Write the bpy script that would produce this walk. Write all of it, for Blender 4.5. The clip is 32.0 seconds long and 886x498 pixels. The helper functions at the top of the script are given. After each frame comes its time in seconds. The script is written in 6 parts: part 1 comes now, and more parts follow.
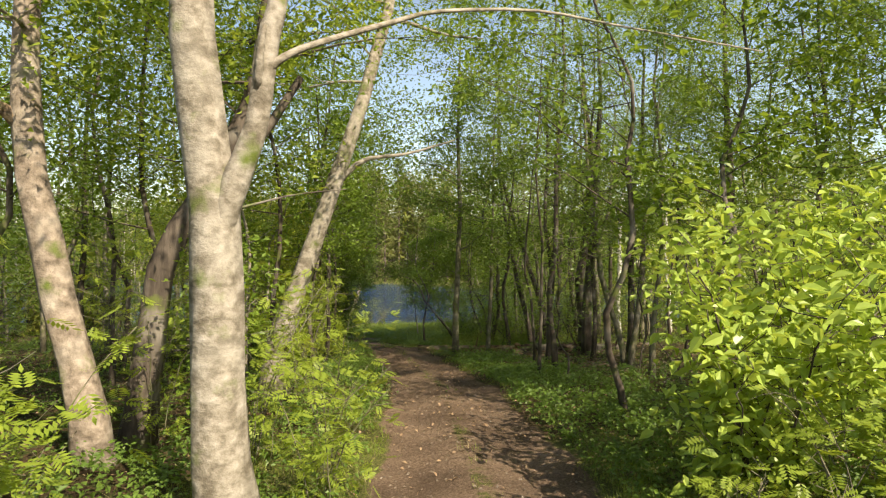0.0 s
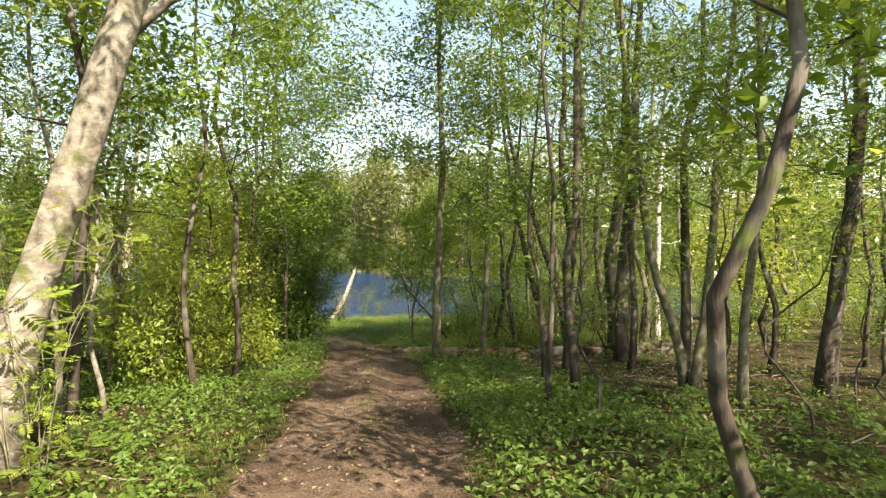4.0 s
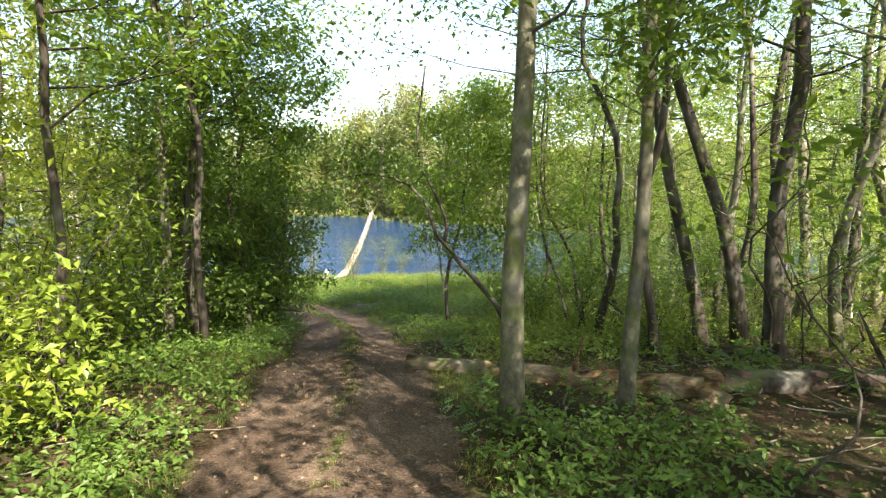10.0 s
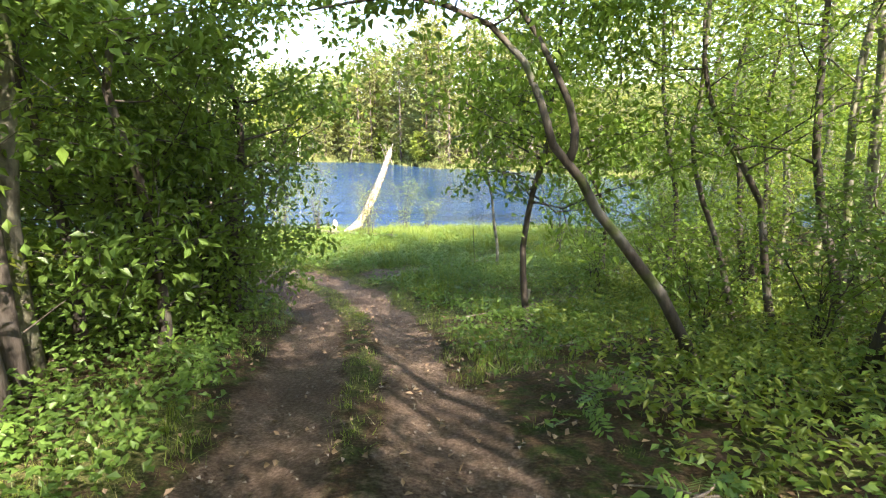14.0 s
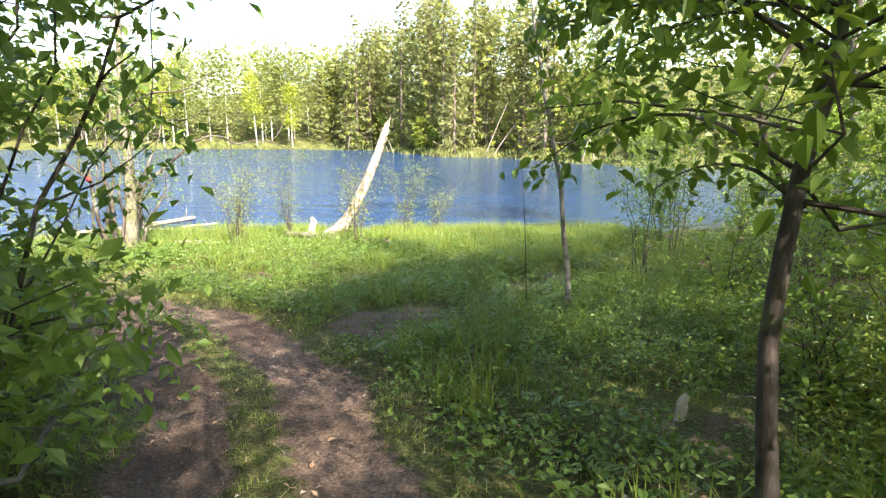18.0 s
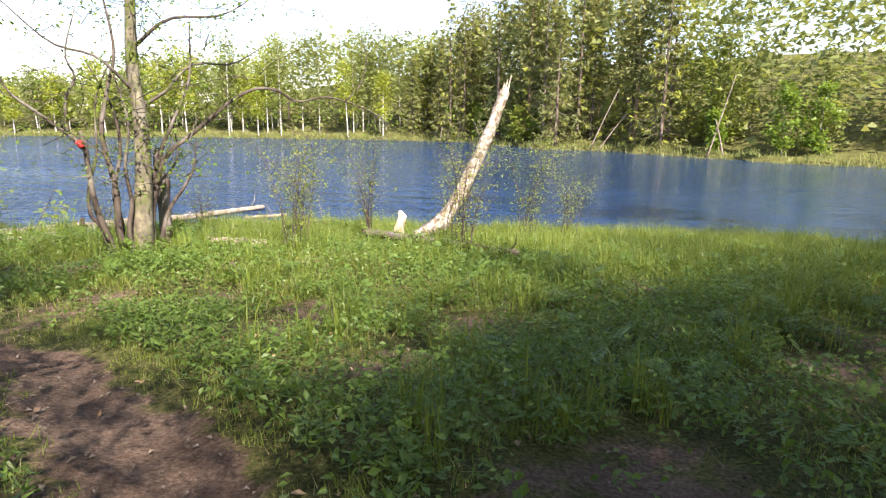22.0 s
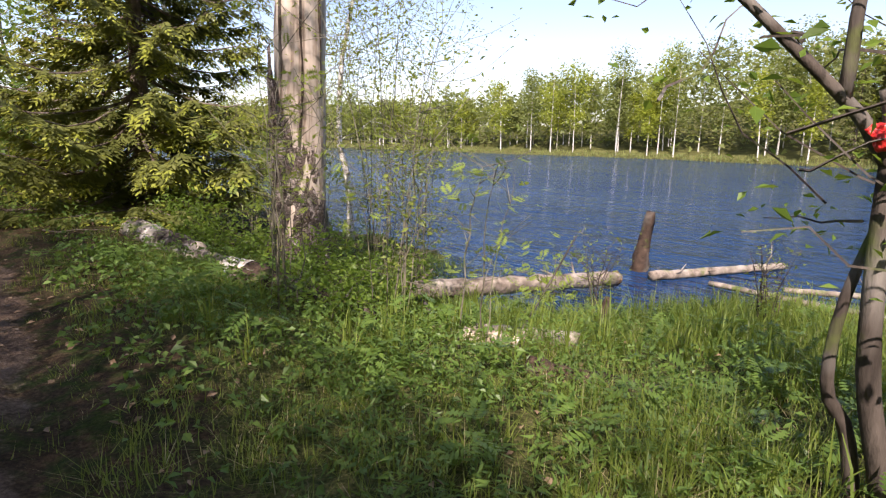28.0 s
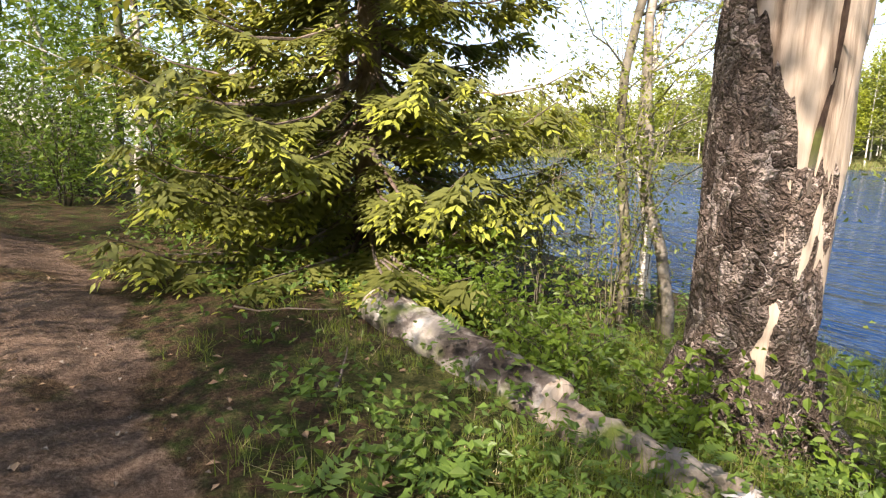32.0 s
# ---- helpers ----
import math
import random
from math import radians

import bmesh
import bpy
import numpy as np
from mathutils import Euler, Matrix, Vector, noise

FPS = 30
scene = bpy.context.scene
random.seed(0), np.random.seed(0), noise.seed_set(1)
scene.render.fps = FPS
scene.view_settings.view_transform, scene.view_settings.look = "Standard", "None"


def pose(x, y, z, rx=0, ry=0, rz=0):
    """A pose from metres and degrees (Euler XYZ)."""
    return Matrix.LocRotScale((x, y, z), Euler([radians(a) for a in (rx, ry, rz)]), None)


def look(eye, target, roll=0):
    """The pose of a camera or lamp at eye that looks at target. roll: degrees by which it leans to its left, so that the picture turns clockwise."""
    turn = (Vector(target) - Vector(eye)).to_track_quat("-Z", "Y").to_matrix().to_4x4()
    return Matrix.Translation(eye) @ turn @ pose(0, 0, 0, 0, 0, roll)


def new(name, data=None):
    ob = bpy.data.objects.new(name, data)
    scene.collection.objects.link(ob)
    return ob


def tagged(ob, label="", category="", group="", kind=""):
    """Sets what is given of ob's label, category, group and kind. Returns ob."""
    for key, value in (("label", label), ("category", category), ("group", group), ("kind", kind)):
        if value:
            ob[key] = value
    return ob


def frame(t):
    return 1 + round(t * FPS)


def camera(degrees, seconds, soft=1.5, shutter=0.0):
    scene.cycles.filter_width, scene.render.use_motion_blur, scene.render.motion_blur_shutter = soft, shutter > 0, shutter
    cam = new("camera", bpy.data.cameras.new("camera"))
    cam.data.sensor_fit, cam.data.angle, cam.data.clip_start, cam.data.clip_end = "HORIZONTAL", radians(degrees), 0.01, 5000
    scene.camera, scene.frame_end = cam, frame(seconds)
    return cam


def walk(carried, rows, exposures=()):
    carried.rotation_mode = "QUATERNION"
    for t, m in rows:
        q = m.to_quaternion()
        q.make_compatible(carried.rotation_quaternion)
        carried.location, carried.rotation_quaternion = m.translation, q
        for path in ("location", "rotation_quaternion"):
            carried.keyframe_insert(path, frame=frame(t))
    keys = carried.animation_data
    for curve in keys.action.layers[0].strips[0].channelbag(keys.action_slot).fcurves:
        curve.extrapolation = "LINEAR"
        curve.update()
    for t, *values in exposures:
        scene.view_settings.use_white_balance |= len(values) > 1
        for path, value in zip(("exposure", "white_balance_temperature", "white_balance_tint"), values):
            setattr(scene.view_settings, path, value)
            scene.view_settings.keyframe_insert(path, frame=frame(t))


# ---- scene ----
cam = camera(74.3, 32.0, soft=1.25)

PATH = [
    (0.0, (-1.503, -6.101, 0.840), (-1.233, -1.109, 0.770), 0.00),
    (0.5, (-1.373, -5.396, 0.752), (-1.129, -0.403, 0.699), -0.00),
    (1.0, (-1.208, -4.715, 0.661), (-0.973, 0.279, 0.600), -0.01),
    (1.5, (-1.046, -4.019, 0.566), (-0.846, 0.976, 0.487), -0.01),
    (2.0, (-0.865, -3.356, 0.500), (-0.674, 1.639, 0.387), -0.01),
    (2.5, (-0.669, -2.687, 0.427), (-0.504, 2.309, 0.305), -0.12),
    (4.5, (0.000, 0.000, 0.000), (0.002, 4.998, -0.148), -0.30),
    (5.0, (0.065, 0.704, -0.097), (-0.039, 5.697, -0.350), -0.34),
    (5.5, (0.090, 1.439, -0.159), (-0.057, 6.425, -0.498), -0.30),
    (6.0, (0.065, 2.221, -0.265), (-0.127, 7.205, -0.613), -0.36),
    (6.5, (0.026, 2.955, -0.326), (-0.165, 7.939, -0.683), -0.36),
    (7.0, (-0.026, 3.726, -0.418), (-0.217, 8.708, -0.784), -0.36),
    (7.5, (-0.129, 4.465, -0.441), (-0.304, 9.444, -0.868), -0.24),
    (8.0, (-0.168, 5.185, -0.514), (-0.334, 10.163, -0.958), -0.23),
    (8.5, (-0.259, 5.930, -0.603), (-0.416, 10.904, -1.082), -0.11),
    (9.0, (-0.336, 6.613, -0.658), (-0.493, 11.581, -1.198), -0.01),
    (9.5, (-0.440, 7.285, -0.699), (-0.623, 12.251, -1.256), -0.05),
    (10.0, (-0.465, 7.917, -0.749), (-0.666, 12.883, -1.297), -0.07),
    (10.5, (-0.569, 8.647, -0.849), (-0.761, 13.612, -1.406), -0.06),
    (11.0, (-0.750, 9.340, -0.932), (-0.942, 14.303, -1.514), 0.04),
    (11.5, (-0.905, 9.981, -1.021), (-1.106, 14.940, -1.621), -0.17),
    (12.0, (-1.099, 10.675, -1.091), (-1.360, 15.631, -1.699), -0.16),
    (12.5, (-1.228, 11.338, -1.209), (-1.516, 16.293, -1.817), -0.19),
    (13.0, (-1.370, 12.008, -1.380), (-1.701, 16.938, -2.143), -0.25),
    (13.5, (-1.422, 12.688, -1.461), (-1.761, 17.590, -2.388), -0.37),
    (15.5, (-1.753, 15.397, -1.568), (-2.082, 20.281, -2.587), 0.14),
    (16.0, (-1.824, 16.121, -1.632), (-2.152, 21.002, -2.669), 0.04),
    (16.5, (-1.932, 16.776, -1.704), (-2.269, 21.652, -2.758), 0.01),
    (17.0, (-2.021, 17.465, -1.827), (-2.349, 22.340, -2.890), 0.14),
    (17.5, (-2.149, 18.089, -1.937), (-2.494, 22.961, -3.008), 0.19),
    (18.0, (-2.212, 18.708, -2.088), (-2.557, 23.584, -3.142), -0.01),
    (18.5, (-2.318, 19.333, -2.198), (-2.681, 24.213, -3.227), 0.05),
    (19.0, (-2.317, 19.961, -2.329), (-2.690, 24.844, -3.340), -0.17),
    (19.5, (-2.398, 20.521, -2.446), (-2.831, 25.397, -3.466), -0.11),
    (20.0, (-2.476, 21.052, -2.492), (-2.978, 25.916, -3.538), 0.02),
    (20.5, (-2.659, 21.547, -2.576), (-3.291, 26.394, -3.629), 0.11),
    (21.0, (-2.888, 22.080, -2.669), (-3.613, 26.908, -3.746), 0.28),
    (21.5, (-3.203, 22.628, -2.766), (-4.048, 27.434, -3.858), 0.29),
    (22.0, (-3.558, 23.140, -2.813), (-4.616, 27.905, -3.900), 0.47),
    (22.5, (-3.937, 23.693, -2.869), (-5.231, 28.397, -3.965), 0.40),
    (23.0, (-4.269, 24.165, -2.907), (-5.819, 28.789, -4.008), 0.47),
    (23.5, (-4.623, 24.657, -2.949), (-6.280, 29.243, -4.054), 0.30),
    (24.0, (-5.039, 25.118, -3.008), (-6.882, 29.636, -4.101), 0.35),
    (24.5, (-5.474, 25.546, -3.017), (-7.581, 29.951, -4.091), 0.30),
    (25.0, (-6.008, 25.854, -3.046), (-8.519, 30.045, -4.109), 0.49),
    (25.5, (-6.557, 26.076, -3.058), (-9.430, 30.033, -4.104), 0.79),
    (26.0, (-7.174, 26.348, -3.125), (-10.344, 30.085, -4.120), 0.95),
    (26.5, (-7.745, 26.561, -3.178), (-11.119, 30.116, -4.166), 1.13),
    (28.5, (-10.408, 27.684, -3.215), (-14.018, 31.012, -4.159), 0.93),
    (29.0, (-11.083, 27.861, -3.198), (-14.784, 31.086, -4.148), 0.89),
    (29.5, (-11.820, 28.008, -3.197), (-15.608, 31.129, -4.153), 0.96),
    (30.0, (-12.528, 28.040, -3.237), (-16.442, 31.000, -4.196), 1.13),
    (30.5, (-13.196, 28.124, -3.243), (-17.190, 30.974, -4.208), 1.12),
    (31.0, (-13.757, 28.200, -3.225), (-17.843, 30.925, -4.164), 0.98),
    (31.5, (-14.373, 28.137, -3.222), (-18.523, 30.773, -4.135), 1.12),
    (32.0, (-15.009, 28.060, -3.282), (-19.216, 30.601, -4.202), 1.16),
]
walk(cam, [(t, look(eye, target, roll)) for t, eye, target, roll in PATH],
     exposures=[(0.0, 1.0, 8100, 12), (2.5, 1.45, 7900, 12), (6.0, 1.9, 7700, 17), (9.0, 2.12, 7200, 13), (13.0, 2.55, 6800, 15), (16.0, 2.85, 6900, 18), (18.0, 2.5, 6800, 18),
                (21.0, 1.95, 6800, 22), (23.0, 1.35, 6900, 26), (25.0, 1.0, 6900, 32), (28.0, 0.98, 6700, 28), (30.0, 1.45, 7000, 30), (32.0, 1.55, 7200, 24)])

# ---- world, sun, exposure ----
SUN_AZ, SUN_EL = radians(-145), radians(43)      # turn from +y to the left; height
to_sun = Vector((-math.sin(SUN_AZ) * math.cos(SUN_EL), math.cos(SUN_AZ) * math.cos(SUN_EL), math.sin(SUN_EL)))
world = bpy.data.worlds.new("sky")
scene.world = world
world.use_nodes = True
wn = world.node_tree.nodes
sky = wn.new("ShaderNodeTexSky")
sky.sky_type, sky.sun_disc = "NISHITA", False
sky.sun_elevation, sky.sun_rotation = SUN_EL, math.atan2(to_sun.x, to_sun.y)
sky.air_density, sky.dust_density, sky.ozone_density = 1.0, 1.0, 1.5
wn["Background"].inputs["Strength"].default_value = 0.125
world.node_tree.links.new(sky.outputs[0], wn["Background"].inputs["Color"])
sun = new("sun", bpy.data.lights.new("sun", "SUN"))
sun.data.energy, sun.data.angle, sun.data.color = 5.0, radians(0.53), (1.0, 0.95, 0.86)
sun.matrix_world = look(to_sun * 60, (0, 0, 0))


# ---- materials ----
def material(name, rough=0.8, spec=0.3):
    m = bpy.data.materials.new(name)
    m.use_nodes = True
    b = m.node_tree.nodes["Principled BSDF"]
    b.inputs["Roughness"].default_value = rough
    b.inputs["Specular IOR Level"].default_value = spec
    return m, m.node_tree.nodes, m.node_tree.links, b


def ramp(nodes, stops):
    r = nodes.new("ShaderNodeValToRGB")
    e = r.color_ramp.elements
    e[0].position, e[0].color = stops[0][0], (*stops[0][1], 1)
    e[1].position, e[1].color = stops[-1][0], (*stops[-1][1], 1)
    for p, c in stops[1:-1]:
        e.new(p).color = (*c, 1)
    return r


def noise_tex(nodes, links, scale, detail=4.0, stretch=None, rough=0.55, space="Object"):
    tc = nodes.new("ShaderNodeTexCoord")
    n = nodes.new("ShaderNodeTexNoise")
    n.inputs["Scale"].default_value, n.inputs["Detail"].default_value, n.inputs["Roughness"].default_value = scale, detail, rough
    if stretch:
        mp = nodes.new("ShaderNodeMapping")
        mp.inputs["Scale"].default_value = stretch
        links.new(tc.outputs[space], mp.inputs["Vector"])
        links.new(mp.outputs[0], n.inputs["Vector"])
    else:
        links.new(tc.outputs[space], n.inputs["Vector"])
    return n


def mixer(nodes, links, fac, a, b, kind="MIX"):
    mx = nodes.new("ShaderNodeMix")
    mx.data_type, mx.blend_type = "RGBA", kind
    for sock, v in ((0, fac), (6, a), (7, b)):
        if isinstance(v, (int, float)):
            mx.inputs[sock].default_value = v
        elif isinstance(v, tuple):
            mx.inputs[sock].default_value = (*v, 1)
        else:
            links.new(v, mx.inputs[sock])
    return mx.outputs[2]


def bump(nodes, links, b, height, strength, distance=0.02):
    bp = nodes.new("ShaderNodeBump")
    bp.inputs["Strength"].default_value, bp.inputs["Distance"].default_value = strength, distance
    links.new(height, bp.inputs["Height"])
    links.new(bp.outputs[0], b.inputs["Normal"])


def leaf_material(name, dark, mid, light, clear=0.45, rough=0.45):
    m, n, l, b = material(name, rough, 0.35)
    geo = n.new("ShaderNodeNewGeometry")
    r = ramp(n, [(0.0, dark), (0.5, mid), (1.0, light)])
    l.new(geo.outputs["Random Per Island"], r.inputs[0])
    big = noise_tex(n, l, 0.55, 2)
    col = mixer(n, l, big.outputs[0], r.outputs[0], tuple(c * 0.8 + d * 0.35 for c, d in zip(mid, light)))
    l.new(col, b.inputs["Base Color"])
    tr = n.new("ShaderNodeBsdfTranslucent")
    warm = mixer(n, l, 0.55, col, (min(1, light[0] * 1.5), min(1, light[1] * 1.35), light[2] * 0.6))
    l.new(warm, tr.inputs["Color"])
    mx = n.new("ShaderNodeMixShader")
    mx.inputs[0].default_value = clear
    l.new(b.outputs[0], mx.inputs[1])
    l.new(tr.outputs[0], mx.inputs[2])
    l.new(mx.outputs[0], n["Material Output"].inputs["Surface"])
    return m


def bark_material(name, stops, scale=9.0, stretch=(1, 1, 0.25), moss=0.0, strength=0.7):
    m, n, l, b = material(name, 0.9, 0.15)
    t = noise_tex(n, l, scale, 6, stretch, 0.65)
    r = ramp(n, stops)
    l.new(t.outputs[0], r.inputs[0])
    blot = noise_tex(n, l, 1.7, 3)
    br = ramp(n, [(0.5, (0, 0, 0)), (0.68, (1, 1, 1))])
    l.new(blot.outputs[0], br.inputs[0])
    col = mixer(n, l, br.outputs[0], r.outputs[0], mixer(n, l, 0.35, r.outputs[0], (0.42, 0.4, 0.34)))
    if moss:
        mn = noise_tex(n, l, 3.1, 5)
        mr = ramp(n, [(0.62 - moss * 0.3, (0, 0, 0)), (0.75 - moss * 0.2, (1, 1, 1))])
        l.new(mn.outputs[0], mr.inputs[0])
        col = mixer(n, l, mr.outputs[0], col, (0.1, 0.13, 0.03))
    l.new(col, b.inputs["Base Color"])
    bump(n, l, b, t.outputs[0], strength, 0.03)
    return m


def birch_material(name):
    m, n, l, b = material(name, 0.75, 0.2)
    t = noise_tex(n, l, 5.0, 5, (1.2, 1.2, 7.0), 0.6)
    r = ramp(n, [(0.3, (0.03, 0.025, 0.02)), (0.4, (0.3, 0.27, 0.22)), (0.47, (0.62, 0.59, 0.52)), (0.8, (0.75, 0.72, 0.66))])
    l.new(t.outputs[0], r.inputs[0])
    t2 = noise_tex(n, l, 2.4, 4)
    r2 = ramp(n, [(0.56, (0, 0, 0)), (0.66, (1, 1, 1))])
    l.new(t2.outputs[0], r2.inputs[0])
    l.new(mixer(n, l, r2.outputs[0], r.outputs[0], (0.06, 0.05, 0.04)), b.inputs["Base Color"])
    bump(n, l, b, t.outputs[0], 0.5, 0.02)
    return m


def plate_bark(name):
    """Bark in small loose plates, grey-brown with pale inner bark where plates fell off."""
    m, n, l, b = material(name, 0.92, 0.12)
    tc = n.new("ShaderNodeTexCoord")
    mp = n.new("ShaderNodeMapping")
    mp.inputs["Scale"].default_value = (1, 1, 0.5)
    l.new(tc.outputs["Object"], mp.inputs["Vector"])
    wob = noise_tex(n, l, 7, 4)
    warp = mixer(n, l, 0.34, mp.outputs[0], wob.outputs["Color"], "ADD")
    cell = n.new("ShaderNodeTexVoronoi")
    cell.inputs["Scale"].default_value = 16
    l.new(warp, cell.inputs["Vector"])
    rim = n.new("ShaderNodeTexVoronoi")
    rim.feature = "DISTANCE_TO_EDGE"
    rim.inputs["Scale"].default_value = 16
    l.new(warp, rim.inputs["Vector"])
    sp = n.new("ShaderNodeSeparateColor")
    l.new(cell.outputs["Color"], sp.inputs[0])
    tone = ramp(n, [(0.0, (0.11, 0.085, 0.068)), (0.4, (0.2, 0.16, 0.13)), (0.75, (0.3, 0.25, 0.21)), (0.88, (0.42, 0.36, 0.31)), (1.0, (0.55, 0.48, 0.42))])
    l.new(sp.outputs[0], tone.inputs[0])
    fine = noise_tex(n, l, 34, 6, None, 0.65)
    fr = ramp(n, [(0.3, (0.45, 0.43, 0.42)), (0.65, (1.25, 1.22, 1.2))])
    l.new(fine.outputs[0], fr.inputs[0])
    col = mixer(n, l, 1.0, tone.outputs[0], fr.outputs[0], "MULTIPLY")
    # dark bark and shade in the cracks, put into the colour along plate rims
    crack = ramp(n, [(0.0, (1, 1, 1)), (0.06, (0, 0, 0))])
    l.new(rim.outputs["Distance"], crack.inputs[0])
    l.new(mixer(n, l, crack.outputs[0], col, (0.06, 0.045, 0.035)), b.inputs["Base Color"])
    up = n.new("ShaderNodeMath")
    up.operation = "MULTIPLY_ADD"
    l.new(fine.outputs[0], up.inputs[0])
    up.inputs[1].default_value = 0.25
    l.new(rim.outputs["Distance"], up.inputs[2])
    bump(n, l, b, up.outputs[0], 1.0, 0.08)
    return m


LEAF_ALDER = leaf_material("alder_leaf", (0.08, 0.145, 0.022), (0.125, 0.21, 0.03), (0.2, 0.285, 0.045), 0.5)
LEAF_CHERRY = leaf_material("bird_cherry_leaf", (0.062, 0.118, 0.025), (0.105, 0.18, 0.034), (0.18, 0.265, 0.052), 0.45, 0.4)
LEAF_ROWAN = leaf_material("rowan_leaf", (0.13, 0.2, 0.03), (0.2, 0.28, 0.04), (0.3, 0.37, 0.06), 0.5)
# pale copy of the bird cherry leaf; sunlight and gloss are put into its colour
LEAF_CHERRY_SUN_PAINTED = leaf_material("sun_painted_bird_cherry_leaf", (0.17, 0.26, 0.045), (0.27, 0.38, 0.07), (0.4, 0.5, 0.12), 0.42, 0.35)
LEAF_BIRCH = leaf_material("birch_leaf", (0.17, 0.23, 0.03), (0.25, 0.31, 0.045), (0.36, 0.4, 0.07), 0.5)
LEAF_WILLOW = leaf_material("willow_leaf", (0.11, 0.16, 0.03), (0.18, 0.235, 0.045), (0.3, 0.35, 0.075), 0.5)
LEAF_HERB = leaf_material("herb_leaf", (0.046, 0.095, 0.019), (0.088, 0.16, 0.029), (0.155, 0.235, 0.045), 0.4)
LEAF_GRASS = leaf_material("grass_blade", (0.075, 0.13, 0.02), (0.13, 0.195, 0.03), (0.24, 0.28, 0.06), 0.45)
LEAF_REED = leaf_material("dry_grass_blade", (0.3, 0.25, 0.12), (0.36, 0.31, 0.16), (0.45, 0.4, 0.22), 0.3)
# greyer, flatter birch leaf: haze over the lake is put into its colour
LEAF_FAR_HAZED = leaf_material("hazed_far_birch_leaf", (0.15, 0.19, 0.06), (0.185, 0.225, 0.072), (0.235, 0.27, 0.092), 0.5)
NEEDLE = leaf_material("spruce_needle", (0.06, 0.078, 0.02), (0.115, 0.135, 0.034), (0.19, 0.2, 0.05), 0.4, 0.5)
NEEDLE_TIP = leaf_material("spruce_new_shoot", (0.15, 0.18, 0.03), (0.25, 0.285, 0.042), (0.37, 0.39, 0.065), 0.35, 0.5)
# paler spruce needle: far-shore haze and brightness are put into its colour
NEEDLE_FAR_HAZED = leaf_material("hazed_far_spruce_needle", (0.09, 0.115, 0.04), (0.15, 0.18, 0.06), (0.23, 0.25, 0.085), 0.4, 0.5)
PINE = leaf_material("pine_needle", (0.11, 0.13, 0.045), (0.17, 0.19, 0.065), (0.25, 0.25, 0.09), 0.25, 0.6)
DEAD_LEAF = leaf_material("dead_leaf", (0.12, 0.07, 0.04), (0.22, 0.145, 0.085), (0.36, 0.26, 0.165), 0.1, 0.9)
BARK_GREY = bark_material("grey_alder_bark", [(0.25, (0.045, 0.041, 0.028)), (0.45, (0.11, 0.1, 0.072)), (0.58, (0.18, 0.165, 0.108)), (0.74, (0.34, 0.31, 0.22))], 8, (1, 1, 0.7), 0.35)
BARK_DARK = bark_material("dark_alder_bark", [(0.25, (0.025, 0.02, 0.016)), (0.5, (0.07, 0.057, 0.045)), (0.8, (0.15, 0.125, 0.1))], 10, (1, 1, 0.22), 0.2)
BARK_SMOOTH = bark_material("smooth_rowan_bark", [(0.3, (0.1, 0.085, 0.062)), (0.43, (0.16, 0.14, 0.108)), (0.53, (0.25, 0.225, 0.18)), (0.7, (0.38, 0.35, 0.3))], 7, (1, 1, 1.3), 0.15, 0.7)
BARK_SPRUCE = bark_material("spruce_bark", [(0.3, (0.07, 0.05, 0.04)), (0.7, (0.2, 0.15, 0.12))], 14, (1, 1, 0.6))
BARK_PINE = bark_material("pine_bark", [(0.3, (0.16, 0.09, 0.05)), (0.7, (0.36, 0.22, 0.13))], 7, (1, 1, 0.5))
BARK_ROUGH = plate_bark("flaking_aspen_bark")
BIRCH = birch_material("birch_bark")
BARK_SNAG = bark_material("peeling_birch_bark", [(0.34, (0.05, 0.038, 0.028)), (0.44, (0.2, 0.155, 0.11)), (0.52, (0.36, 0.31, 0.25)), (0.66, (0.58, 0.53, 0.46))], 7, (1, 1, 1.0), 0.12, 0.9)
# snag bark made darker: real dark patches, with the log's shade painted in
BARK_LOG = bark_material("mottled_birch_log_bark", [(0.4, (0.035, 0.028, 0.022)), (0.5, (0.11, 0.09, 0.075)), (0.56, (0.26, 0.235, 0.2)), (0.66, (0.5, 0.47, 0.42))], 4, (1, 1, 1.4), 0.15, 0.9)
DEADWOOD = bark_material("bare_dead_wood", [(0.3, (0.07, 0.05, 0.035)), (0.4, (0.28, 0.21, 0.15)), (0.5, (0.5, 0.41, 0.31)), (0.7, (0.64, 0.55, 0.44))], 8, (1, 1, 0.07), 0.0, 0.8)
WEATHERED = bark_material("weathered_log_wood", [(0.3, (0.07, 0.055, 0.04)), (0.5, (0.22, 0.18, 0.14)), (0.75, (0.42, 0.36, 0.29))], 7, (1, 1, 1), 0.15, 0.9)
ROTTEN = bark_material("rotten_wood", [(0.33, (0.022, 0.014, 0.009)), (0.45, (0.1, 0.06, 0.03)), (0.55, (0.19, 0.12, 0.06)), (0.7, (0.34, 0.235, 0.125))], 11, (0.25, 1, 1), 0.12, 1.0)
BLACKLOG = bark_material("dark_rotten_bark", [(0.3, (0.02, 0.015, 0.012)), (0.6, (0.075, 0.05, 0.035)), (0.85, (0.2, 0.14, 0.09))], 8, (1, 1, 1), 0.15, 1.0)
TWIG = bark_material("dry_twig_bark", [(0.3, (0.09, 0.07, 0.05)), (0.7, (0.28, 0.23, 0.18))], 20)
RED, rn, rl, rb = material("red_plastic_bag", 0.4, 0.5)
rt = noise_tex(rn, rl, 30, 3)
rr = ramp(rn, [(0.35, (0.5, 0.02, 0.02)), (0.6, (0.8, 0.05, 0.04)), (0.75, (0.85, 0.5, 0.1))])
